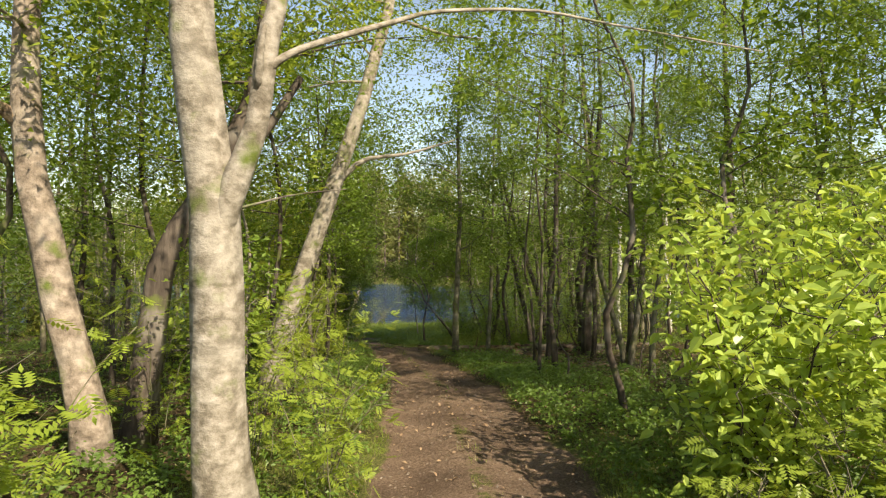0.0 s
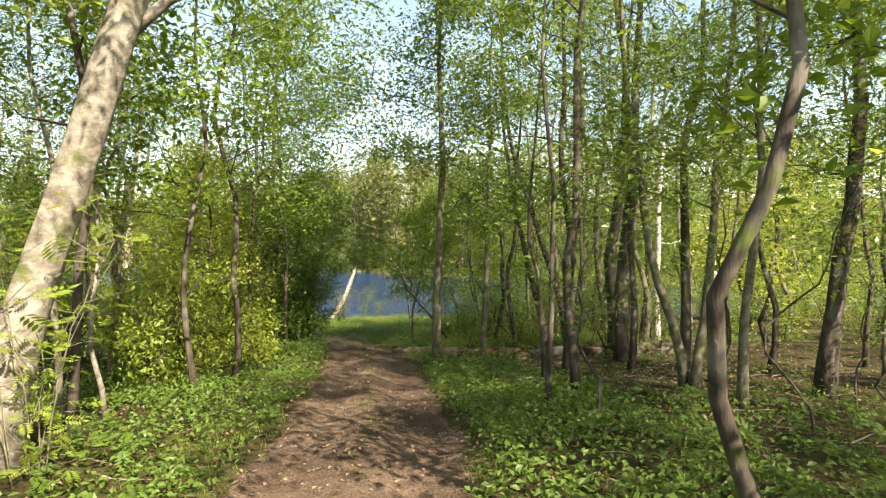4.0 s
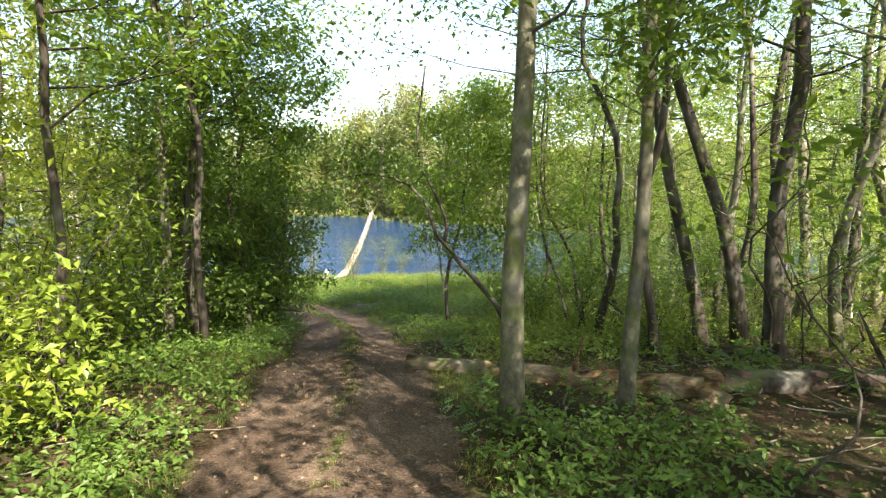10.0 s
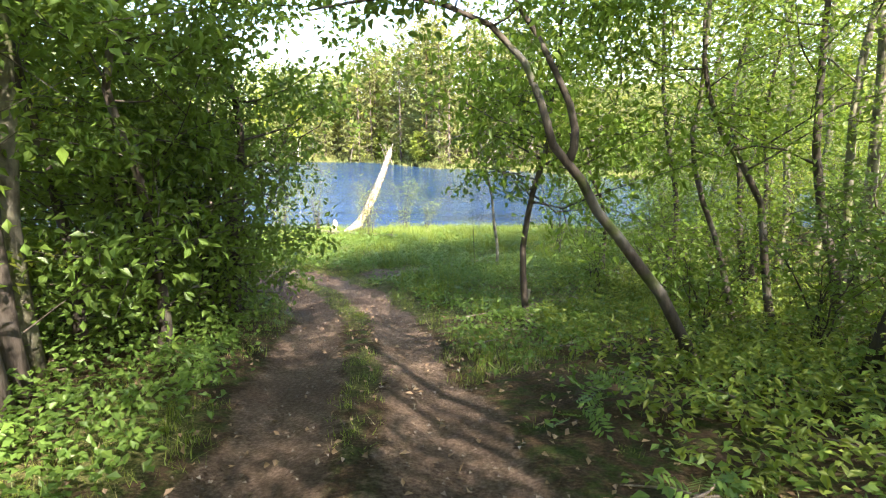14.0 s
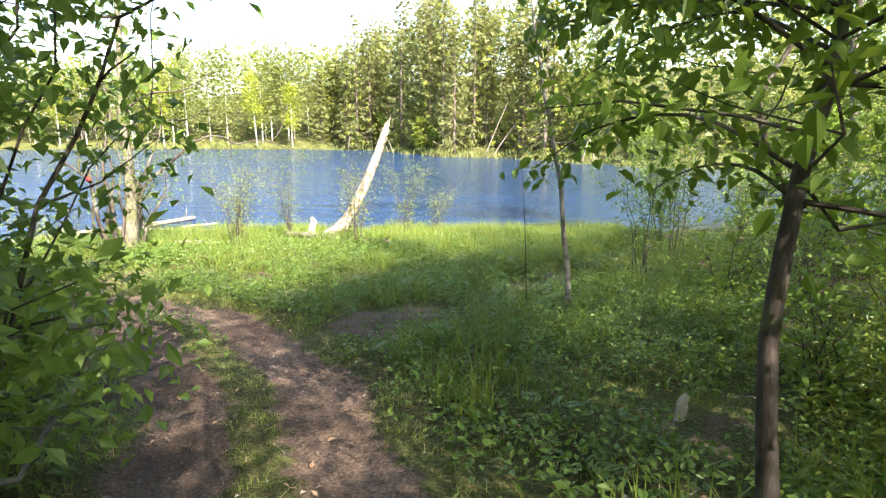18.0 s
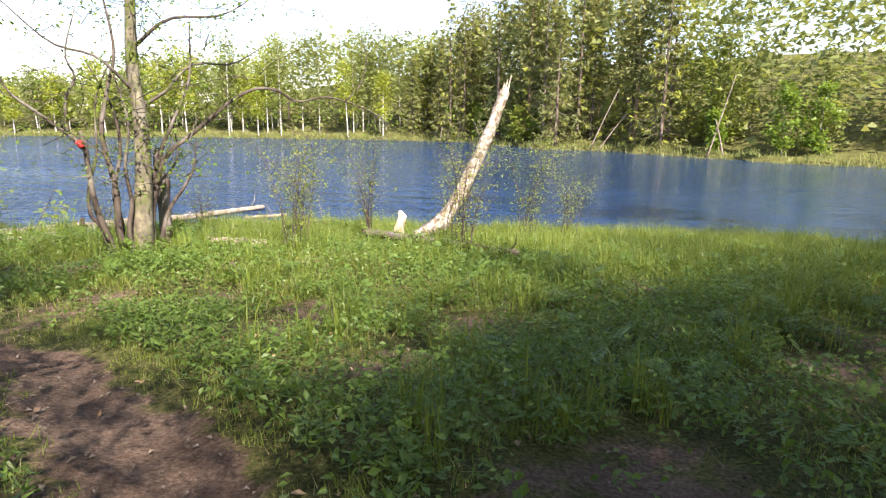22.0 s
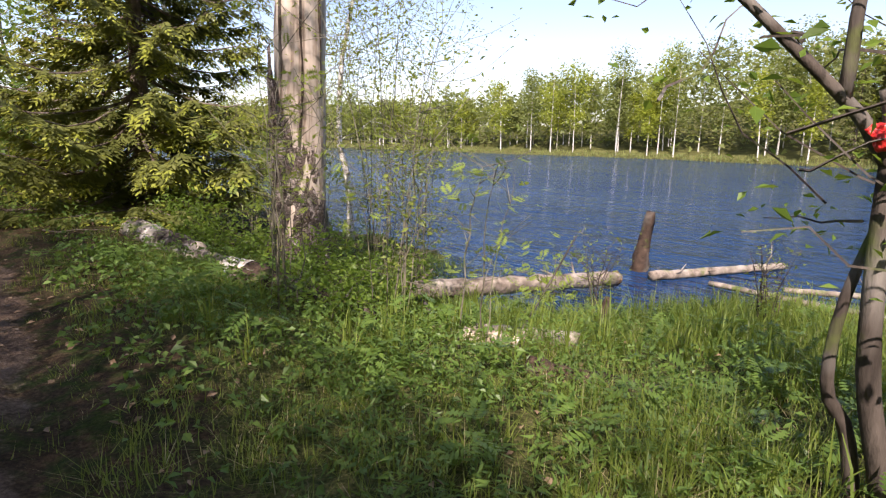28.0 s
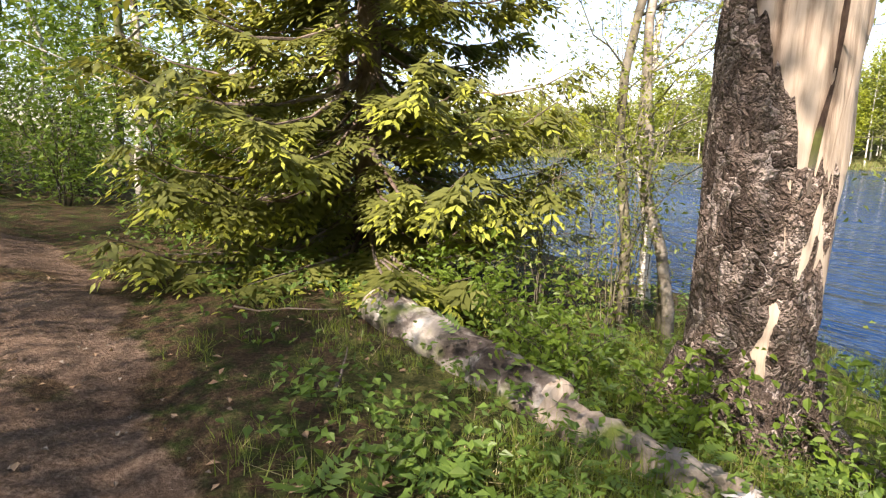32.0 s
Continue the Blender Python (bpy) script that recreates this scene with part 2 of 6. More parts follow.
rl.new(rt.outputs[0], rr.inputs[0])
rl.new(rr.outputs[0], rb.inputs["Base Color"])


def ground_material():
    m, n, l, b = material("forest_floor", 0.95, 0.1)
    at = n.new("ShaderNodeAttribute")
    at.attribute_name = "cover"
    sp = n.new("ShaderNodeSeparateColor")
    l.new(at.outputs["Color"], sp.inputs[0])
    fine = noise_tex(n, l, 38, 8, None, 0.7)
    mid = noise_tex(n, l, 5.5, 6, None, 0.65)
    wide = noise_tex(n, l, 0.9, 4)
    dirt = ramp(n, [(0.32, (0.05, 0.033, 0.023)), (0.46, (0.14, 0.098, 0.07)), (0.58, (0.25, 0.185, 0.135)), (0.75, (0.42, 0.34, 0.27))])
    l.new(fine.outputs[0], dirt.inputs[0])
    dirt2 = mixer(n, l, 0.3, dirt.outputs[0], mixer(n, l, mid.outputs[0], (0.12, 0.08, 0.055), (0.27, 0.19, 0.135)))
    litter = ramp(n, [(0.3, (0.035, 0.025, 0.016)), (0.5, (0.09, 0.06, 0.035)), (0.65, (0.17, 0.12, 0.07)), (0.8, (0.26, 0.2, 0.13))])
    l.new(fine.outputs[0], litter.inputs[0])
    moss = ramp(n, [(0.35, (0.03, 0.05, 0.012)), (0.55, (0.07, 0.1, 0.025)), (0.75, (0.13, 0.15, 0.05))])
    l.new(fine.outputs[0], moss.inputs[0])
    wr = ramp(n, [(0.45, (0, 0, 0)), (0.62, (1, 1, 1))])
    l.new(mid.outputs[0], wr.inputs[0])
    floor = mixer(n, l, wr.outputs[0], litter.outputs[0], moss.outputs[0])
    gr = ramp(n, [(0.34, (0.035, 0.045, 0.014)), (0.48, (0.1, 0.115, 0.035)), (0.6, (0.18, 0.17, 0.065)), (0.75, (0.32, 0.26, 0.14))])
    l.new(fine.outputs[0], gr.inputs[0])

    def edge(channel):
        a = n.new("ShaderNodeMath")
        a.operation = "ADD"
        l.new(channel, a.inputs[0])
        l.new(mid.outputs[0], a.inputs[1])
        e = ramp(n, [(0.86, (0, 0, 0)), (1.0, (1, 1, 1))])
        s = n.new("ShaderNodeMath")
        s.operation = "SUBTRACT"
        l.new(a.outputs[0], s.inputs[0])
        s.inputs[1].default_value = 0.07
        l.new(s.outputs[0], e.inputs[0])
        return e.outputs[0]
    c = mixer(n, l, edge(sp.outputs[1]), floor, gr.outputs[0])
    c = mixer(n, l, edge(sp.outputs[0]), c, dirt2)
    wet = ramp(n, [(0.4, (0.62, 0.6, 0.58)), (0.62, (1.05, 1.03, 1.0))])
    l.new(wide.outputs[0], wet.inputs[0])
    l.new(mixer(n, l, 1.0, c, wet.outputs[0], "MULTIPLY"), b.inputs["Base Color"])
    bump(n, l, b, fine.outputs[0], 1.0, 0.05)
    return m


def water_material():
    m, n, l, b = material("lake_water", 0.1, 0.5)
    # part of the reflected sky's blue is put into the base colour
    b.inputs["Base Color"].default_value = (0.008, 0.031, 0.083, 1)
    b.inputs["IOR"].default_value = 1.33
    w = noise_tex(n, l, 0.55, 4, (0.4, 1.6, 1), 0.6)
    w2 = noise_tex(n, l, 2.6, 3, (0.45, 1.6, 1), 0.6)
    gust = noise_tex(n, l, 0.06, 3, (0.5, 1.6, 1), 0.5)
    gr0 = ramp(n, [(0.38, (0.45, 0.45, 0.45)), (0.6, (1, 1, 1))])
    l.new(gust.outputs[0], gr0.inputs[0])
    tcx = n.new("ShaderNodeTexCoord")              # the water lies calmer in the lee of the spruce shore
    sx = n.new("ShaderNodeSeparateXYZ")
    l.new(tcx.outputs["Object"], sx.inputs[0])
    lee = n.new("ShaderNodeMapRange")
    lee.inputs["From Min"].default_value, lee.inputs["From Max"].default_value = -24, 0
    lee.inputs["To Min"].default_value, lee.inputs["To Max"].default_value = 1.6, 0.4
    l.new(sx.outputs[0], lee.inputs[0])
    gr = n.new("ShaderNodeMath")
    gr.operation = "MULTIPLY"
    l.new(gr0.outputs[0], gr.inputs[0])
    l.new(lee.outputs[0], gr.inputs[1])
    add = n.new("ShaderNodeMath")
    add.operation = "MULTIPLY_ADD"
    l.new(w2.outputs[0], add.inputs[0])
    add.inputs[1].default_value = 0.3
    l.new(w.outputs[0], add.inputs[2])
    wave = n.new("ShaderNodeMath")
    wave.operation = "MULTIPLY"
    l.new(add.outputs[0], wave.inputs[0])
    l.new(gr.outputs[0], wave.inputs[1])
    bump(n, l, b, wave.outputs[0], 1.0, 0.4)
    return m


GROUND, WATER = ground_material(), water_material()

# ---- plan ----
LAKE = -5.70
SLOPE_Y = (-60, -30, -6, 0, 6, 12, 15.5, 20, 22, 25.6, 28, 30, 32, 34.5, 37, 38.5, 42, 60)
SLOPE_Z = (3.2, 1.8, -0.72, -1.56, -2.2, -2.95, -3.15, -3.85, -4.2, -4.42, -4.7, -4.75, -4.95, -5.3, -5.6, -5.78, -6.6, -7.4)
SHORE_X = (-60, -25, -19.5, -17.2, -16.2, -15.2, -14.2, -13.2, -12, -6, 0, 12, 25, 60)
SHORE_Y = (36, 37, 36.6, 35.4, 34.5, 33.8, 34.0, 36.0, 38.2, 38.5, 39.2, 40.5, 43, 48)
FAR_X = (-200, -120, -85, -58, -40, -17, -7, 0.5, 10.5, 40, 90)
FAR_Y = (60, 80, 92, 98, 100, 97, 83, 80, 69, 56, 50)
TRACK = ((-1.0, -16), (-0.9, -6), (-0.8, 0), (-0.85, 6), (-1.3, 10), (-1.75, 14), (-2.5, 18), (-3.3, 21.3), (-4.2, 23.2), (-5.5, 24.7),
         (-7.2, 25.8), (-9.2, 26.4), (-12, 27.0), (-16.5, 27.6), (-21, 27.6), (-25, 26.6), (-29, 23.5), (-32, 18))
WALKED = ((-1.5, -6.5), (-0.6, -2.5), (0, 0), (0, 4), (-0.5, 8), (-1.4, 12.5), (-1.8, 15.5), (-2.3, 20), (-3, 22.2), (-4.6, 24.7), (-6.6, 26.1), (-10.4, 27.7), (-13.5, 28.2), (-15.5, 28.1))

BARE = ((-8.4, 27.3, 0.55), (-2.6, 9.9, 0.9), (-3.3, 9.2, 0.7), (-8.1, 28.0, 0.6), (-7.3, 28.5, 0.4), (-6.2, 27.6, 0.5), (-5.0, 26.9, 0.45), (-3.6, 25.6, 0.4), (-9.8, 29.2, 0.5), (-4.4, 28.4, 0.45))     # worn patches: x, y, radius


def away(line, x, y):
    """Distance from a line of the plan, and the side (+: to its right)."""
    best, side = np.full(np.shape(x), 1e9), np.zeros(np.shape(x))
    for (ax, ay), (bx, by) in zip(line, line[1:]):
        dx, dy = bx - ax, by - ay
        k = np.clip(((x - ax) * dx + (y - ay) * dy) / (dx * dx + dy * dy), 0, 1)
        d = np.hypot(x - ax - k * dx, y - ay - k * dy)
        s = np.sign((x - ax) * dy - (y - ay) * dx)
        side = np.where(d < best, s, side)
        best = np.minimum(d, best)
    return best, side


def wavy(x, y, f, seed):
    return (np.sin(x * f + seed) * np.cos(y * f * 0.83 + seed * 2.1) + 0.6 * np.sin(x * f * 1.9 - y * f * 1.3 + seed * 3.3)
            + 0.4 * np.sin(y * f * 3.1 + x * f * 2.3 + seed)) / 2.0


def near_shore(x):
    return np.interp(x, SHORE_X, SHORE_Y)


def level(x, y):
    x, y = np.asarray(x, float), np.asarray(y, float)
    k = np.clip((y - 29) / 5, 0, 1)
    z = np.interp(y + k * (38.5 - near_shore(x)), SLOPE_Y, SLOPE_Z)
    far = y - np.interp(x, FAR_X, FAR_Y)
    up = np.where(far > 0, LAKE + 0.25 + np.clip(far, 0, 9) * 0.13 + np.clip(far - 9, 0, 45) * 0.24 * np.interp(x, [-90, -45], [0.35, 1]), LAKE + np.clip(far * 0.5, -1.6, 0.25))
    z = np.where(y > 50, np.maximum(z, up), z)
    d, _ = away(TRACK, x, y)
    rough = 0.07 * wavy(x, y, 1.1, 1.0) + 0.035 * wavy(x, y, 3.7, 2.0)
    calm = np.clip((d - 0.8) / 1.2, 0.15, 1)
    ruts = -0.07 * np.exp(-((d - 0.62) / 0.26) ** 2) + 0.03 * np.exp(-(d / 0.25) ** 2)
    return z + np.where(y < 50, rough * calm, rough * 6) + ruts + 0.012 * wavy(x, y, 9, 5.0)


def covers(x, y):
    """How much of the ground is bare earth, and how much is meadow."""
    d, _ = away(TRACK, x, y)
    late = np.clip((y - 13) / 6, 0, 1)
    turn = np.clip((-4.5 - x) / 5, 0, 1) * (y > 22)
    half = 1.22 - 0.2 * late - 0.15 * turn + 0.14 * wavy(x, y, 1.7, 4)
    dirt = np.clip((half - d) / 0.35, 0, 1)
    strip = np.exp(-(d / 0.24) ** 2) * (1 - turn)
    dirt = dirt * (1 - (0.55 + 0.35 * late) * strip)
    patch = np.clip(wavy(x, y, 1.35, 9.0) * 2.0 - 0.62, 0, 0.55) * np.clip((y - 20) / 3, 0, 1) * np.clip((x + 11.5) / 1.5, 0, 1)
    dirt = dirt * (1 - turn * np.clip(0.15 + 0.9 * wavy(x, y, 2.3, 14), 0, 0.6))
    dirt = np.maximum(dirt, patch * np.clip((34 - y) / 4, 0, 1))
    for bx_, by_, br_ in BARE:
        dirt = np.maximum(dirt, (0.62 + 0.3 * wavy(x, y, 3.1, 4)) * np.exp(-((x - bx_) ** 2 + (y - by_) ** 2) / br_ ** 2))
    w, _ = away(WALKED, x, y)
    meadow = np.clip((y - 19.5 + 0.8 * wavy(x, y, 0.8, 3)) / 3, 0, 1) * np.clip((near_shore(x) + 0.6 - y) / 0.8, 0, 1)
    meadow *= np.clip((3.5 - x + 1.2 * wavy(x, y, 0.7, 8)) / 2, 0, 1) * np.clip((x + 21) / 4, 0, 1)
    meadow *= 1 - 0.75 * np.clip((-10 - x) / 3, 0, 1) * np.clip((1.9 - d) / 0.6, 0, 1)
    meadow = np.maximum(meadow, (x > -9) * 0.75 * np.clip(1.8 - abs(d - 1.5) * 2.2, 0, 1) * np.clip(wavy(x, y, 0.9, 6) + 0.5, 0, 1))
    meadow = np.maximum(meadow, 0.9 * (y < 1.5) * np.clip(1.8 - abs(d - 1.9) * 1.2, 0, 1))
    meadow = np.maximum(meadow, 1.0 * (y > 50))
    meadow = np.maximum(meadow, 0.85 * strip * np.clip(wavy(x, y, 0.8, 11) + 0.75, 0, 1))
    return dirt, meadow


def clear_of_walk(p, room=0.75):
    """Which points leave room for someone who walks by."""
    d, _ = away(WALKED, p[:, 0], p[:, 1])
    return (d > room) | (p[:, 2] - level(p[:, 0], p[:, 1]) > 2.7)


def cut_short(line, base, room=0.95):
    """The part of a limb that stays out of the way of someone who walks by."""
    p = line + base
    if not any(abs(p[:, 0] - q[0]).min() < 3 and abs(p[:, 1] - q[1]).min() < 3 for q in WALKED):
        return line
    ok = clear_of_walk(p, room)
    return line if ok.all() else line[:int(np.argmin(ok))]


# ---- mesh helpers ----
def mesh_of(name, verts, faces, mats, smooth=False):
    """A mesh from arrays: verts (n, 3); faces (m, k), or a list of such arrays."""
    me = bpy.data.meshes.new(name)
    faces = faces if isinstance(faces, list) else [faces]
    faces = [np.asarray(f, np.int32) for f in faces if len(f)]
    me.vertices.add(len(verts))
    me.vertices.foreach_set("co", np.asarray(verts, np.float32).ravel())
    loops = np.concatenate([f.ravel() for f in faces])
    sizes = np.concatenate([np.full(len(f), f.shape[1], np.int32) for f in faces])
    me.loops.add(len(loops))
    me.loops.foreach_set("vertex_index", loops)
    me.polygons.add(len(sizes))
    me.polygons.foreach_set("loop_start", np.concatenate([[0], np.cumsum(sizes)[:-1]]).astype(np.int32))
    me.update(calc_edges=True)
    me.polygons.foreach_set("use_smooth", np.full(len(sizes), smooth))
    for m in mats if isinstance(mats, (list, tuple)) else [mats]:
        me.materials.append(m)
    return me


def part(name, data, mats, parent, label="", smooth=False):
    """One mesh object under a thing or a part; data: (verts, faces)."""
    ob = new(name, mesh_of(name, data[0], data[1], mats, smooth))
    ob.parent = parent
    return tagged(ob, label)


def tube(pts, radii, sides=8, rng=None, rugged=0.0, cap=True):
    """A bent, tapering round body."""
    pts, radii = np.asarray(pts, float), np.asarray(radii, float)
    d = np.gradient(pts, axis=0)
    d /= np.linalg.norm(d, axis=1)[:, None] + 1e-9
    ref = np.where(np.abs(d[:, 2:3]) > 0.9, np.array([[1.0, 0, 0]]), np.array([[0, 0, 1.0]]))
    a = np.cross(d, ref)
    a /= np.linalg.norm(a, axis=1)[:, None]
    for i in range(1, len(a)):                      # no twist from ring to ring
        a[i] = a[i - 1] - d[i] * (a[i - 1] @ d[i])
        a[i] /= np.linalg.norm(a[i]) + 1e-9
    b = np.cross(d, a)
    th = np.linspace(0, 2 * np.pi, sides, endpoint=False)
    r = radii[:, None] * np.ones(sides)
    if rng is not None and rugged:
        lobes = 1 + rugged * rng.normal(0, 1, sides)[None, :] * 0.6 + rugged * rng.normal(0, 1, r.shape) * 0.6
        r = r * lobes
    v = pts[:, None, :] + r[:, :, None] * (a[:, None, :] * np.cos(th)[None, :, None] + b[:, None, :] * np.sin(th)[None, :, None])
    k = len(pts)
    i, j = np.meshgrid(np.arange(k - 1), np.arange(sides), indexing="ij")
    f = np.stack([i * sides + j, i * sides + (j + 1) % sides, (i + 1) * sides + (j + 1) % sides, (i + 1) * sides + j], -1).reshape(-1, 4)
    v = v.reshape(-1, 3)
    if cap:
        n, q = len(v), np.arange(sides)
        last = (k - 1) * sides
        v = np.concatenate([v, pts[:1], pts[-1:]])
        ends = np.concatenate([np.stack([q * 0 + n, (q + 1) % sides, q], 1), np.stack([q * 0 + n + 1, last + q, last + (q + 1) % sides], 1)])
        return v, f, ends
    return v, f, np.zeros((0, 3), int)


def tubes(list_of):
    """Several tubes as one body."""
    vs, qs, ts, k = [], [], [], 0
    for v, q, t in list_of:
        vs.append(v)
        qs.append(q + k)
        ts.append(t + k)
        k += len(v)
    return np.concatenate(vs), [np.concatenate(qs), np.concatenate(ts)]


def unit(v):
    return v / (np.linalg.norm(v, axis=1)[:, None] + 1e-9)


def leaves(rng, pts, size, wide=0.55, droop=0.25, tilt=0.55, fold=0.12, fine=False, heading=None, small=False):
    """Leaf blades folded along the midrib, one at each point; small: plain three-cornered blades."""
    n = len(pts)
    az = rng.uniform(0, 2 * np.pi, n) if heading is None else heading + rng.normal(0, 0.5, n)
    el = rng.normal(-droop, 0.45, n)
    a = np.stack([np.cos(az) * np.cos(el), np.sin(az) * np.cos(el), np.sin(el)], 1)
    up = unit(np.array([0, 0, 1.0]) + rng.normal(0, tilt, (n, 3)))
    s = unit(np.cross(a, up))
    up = np.cross(s, a)
    ln = (size * rng.uniform(0.65, 1.3, n))[:, None]
    w = ln * wide * 0.5
    lift = up * w * fold * 4
    i = np.arange(n)[:, None]
    if small:
        v = np.stack([pts + s * w * 0.7, pts + a * ln, pts - s * w * 0.9 + a * ln * 0.25], 1).reshape(-1, 3)
        return v, i * 3 + np.array([0, 1, 2])
    if fine:
        v = np.stack([pts, pts + a * ln * 0.28 + s * w * 0.9 + lift, pts + a * ln * 0.62 + s * w * 0.82 + lift * 0.8, pts + a * ln - up * ln * 0.12,
                      pts + a * ln * 0.62 - s * w * 0.82 + lift * 0.8, pts + a * ln * 0.28 - s * w * 0.9 + lift], 1).reshape(-1, 3)
        return v, np.concatenate([i * 6 + np.array([0, 1, 2, 3]), i * 6 + np.array([0, 3, 4, 5])])
    v = np.stack([pts, pts + a * ln * 0.45 + s * w + lift, pts + a * ln, pts + a * ln * 0.45 - s * w + lift], 1).reshape(-1, 3)
    return v, np.concatenate([i * 4 + np.array([0, 1, 2]), i * 4 + np.array([0, 2, 3])])


def pinnate(rng, pts, size, pairs=5):
    """Feathered leaves: leaflets in pairs along a stalk."""
    n = len(pts)
    az, el = rng.uniform(0, 2 * np.pi, n), rng.normal(-0.1, 0.35, n)
    a = np.stack([np.cos(az) * np.cos(el), np.sin(az) * np.cos(el), np.sin(el)], 1)
    s = unit(np.cross(a, unit(np.array([0, 0, 1.0]) + rng.normal(0, 0.35, (n, 3)))))
    up = np.cross(s, a)
    ln = (size * rng.uniform(0.75, 1.25, n))[:, None]
    vs = []
    for q in range(pairs):
        f = 0.25 + 0.62 * q / pairs
        root = pts + a * ln * f - up * ln * 0.18 * f * f
        L = ln * (0.36 if 0 < q < pairs - 1 else 0.28)
        for sg in (1, -1):
            d = unit(a * 0.55 + s * sg - up * 0.12)
            t = np.cross(d, up)
            vs.append(np.stack([root, root + d * L * 0.45 + t * L * 0.17, root + d * L, root + d * L * 0.45 - t * L * 0.17], 1))
    root = pts + a * ln * 0.86 - up * ln * 0.14
    vs.append(np.stack([root, root + a * ln * 0.14 + s * ln * 0.06, root + a * ln * 0.34, root + a * ln * 0.14 - s * ln * 0.06], 1))
    v = np.concatenate(vs).reshape(-1, 3)
    return v, np.arange(len(v)).reshape(-1, 4)


def blades(rng, pts, size, width=0.012, lean=0.35, bent=False):
    """Grass blades: a single spike each, or a bent blade."""
    n = len(pts)
    az = rng.uniform(0, 2 * np.pi, n)
    out = np.stack([np.cos(az), np.sin(az), np.zeros(n)], 1)
    s = np.stack([-np.sin(az), np.cos(az), np.zeros(n)], 1)
    h = (size * rng.uniform(0.5, 1.3, n))[:, None]
    k = np.abs(rng.normal(0, lean, n))[:, None]
    w = width * rng.uniform(0.6, 1.3, n)[:, None]
    z = np.array([0, 0, 1.0])
    mid = pts + out * h * k * 0.35 + z * h * 0.55
    v = np.stack([pts - s * w * 0.5, pts + s * w * 0.5, mid + s * w * 0.35, pts + out * h * k + z * h * (1 - 0.25 * np.minimum(k, 2)), mid - s * w * 0.35], 1)
    i = np.arange(n)[:, None]
    if not bent:
        return v[:, [0, 1, 3]].reshape(-1, 3), i * 3 + np.array([0, 1, 2])
    return v.reshape(-1, 3), [i * 5 + np.array([0, 1, 2, 4]), i * 5 + np.array([4, 2, 3])]


def thing(name, at, label, category, group="", kind=""):
    e = new(name)
    e.location = at
    e.empty_display_size = 0.2
    return tagged(e, label, category, group, kind)


def spline(ctrl, n):
    """A smooth line through control points (Catmull-Rom)."""
    c = np.asarray(ctrl, float)
    c = np.concatenate([[2 * c[0] - c[1]], c, [2 * c[-1] - c[-2]]])
    u = np.linspace(0, len(c) - 3 - 1e-6, n)
    i, t = u.astype(int), (u % 1)[:, None]
    p0, p1, p2, p3 = c[i], c[i + 1], c[i + 2], c[i + 3]
    return 0.5 * (2 * p1 + (p2 - p0) * t + (2 * p0 - 5 * p1 + 4 * p2 - p3) * t ** 2 + (3 * p1 - p0 - 3 * p2 + p3) * t ** 3)


# ---- ground and water ----
def grid(xs, ys):
    X, Y = np.meshgrid(xs, ys, indexing="xy")
    v = np.stack([X.ravel(), Y.ravel(), level(X.ravel(), Y.ravel())], 1)
    nx, ny = len(xs), len(ys)
    i, j = np.meshgrid(np.arange(ny - 1), np.arange(nx - 1), indexing="ij")
    q = (i * nx + j)
    return v, np.stack([q, q + 1, q + nx + 1, q + nx], -1).reshape(-1, 4)


gx = np.concatenate([-np.geomspace(600, 24.4, 34), np.arange(-24, 6, 0.22), np.geomspace(6.4, 600, 38)])
gy = np.concatenate([-np.geomspace(500, 13, 22), np.arange(-12, 40, 0.24), np.geomspace(40.6, 800, 46)])
gv, gf = grid(gx, gy)
ground = new("ground", mesh_of("ground", gv, gf, GROUND, True))
tagged(ground, "forest floor with a rutted brown earth track and a meadow", "ground", kind="structure")
dirt, meadow = covers(gv[:, 0], gv[:, 1])
att = ground.data.color_attributes.new("cover", "FLOAT_COLOR", "POINT")
att.data.foreach_set("color", np.stack([dirt, meadow, dirt * 0, dirt * 0 + 1], 1).astype(np.float32).ravel())
lake = new("water", mesh_of("water", np.array([(-400, 33, LAKE), (300, 33, LAKE), (300, 135, LAKE), (-400, 135, LAKE)], float), np.array([(0, 1, 2, 3)]), WATER))
tagged(lake, "small forest lake with wind-rippled blue water", "lake", kind="structure")


# ---- trees ----
def limb_line(rng, start, az, length, rise, n=6):
    """A limb that leaves the stem at start and bends upward with some wander."""
    t = np.linspace(0, 1, n)
    d = np.array([math.cos(az), math.sin(az), 0.0])
    p = start + d * (length * t)[:, None] + np.array([0, 0, 1.0]) * (length * (rise * t + 0.25 * rise * t * t))[:, None]
    wander = np.cumsum(rng.normal(0, 0.09 * length, (n, 3)), axis=0)
    wander[0] = 0
    return p + wander * 0.6


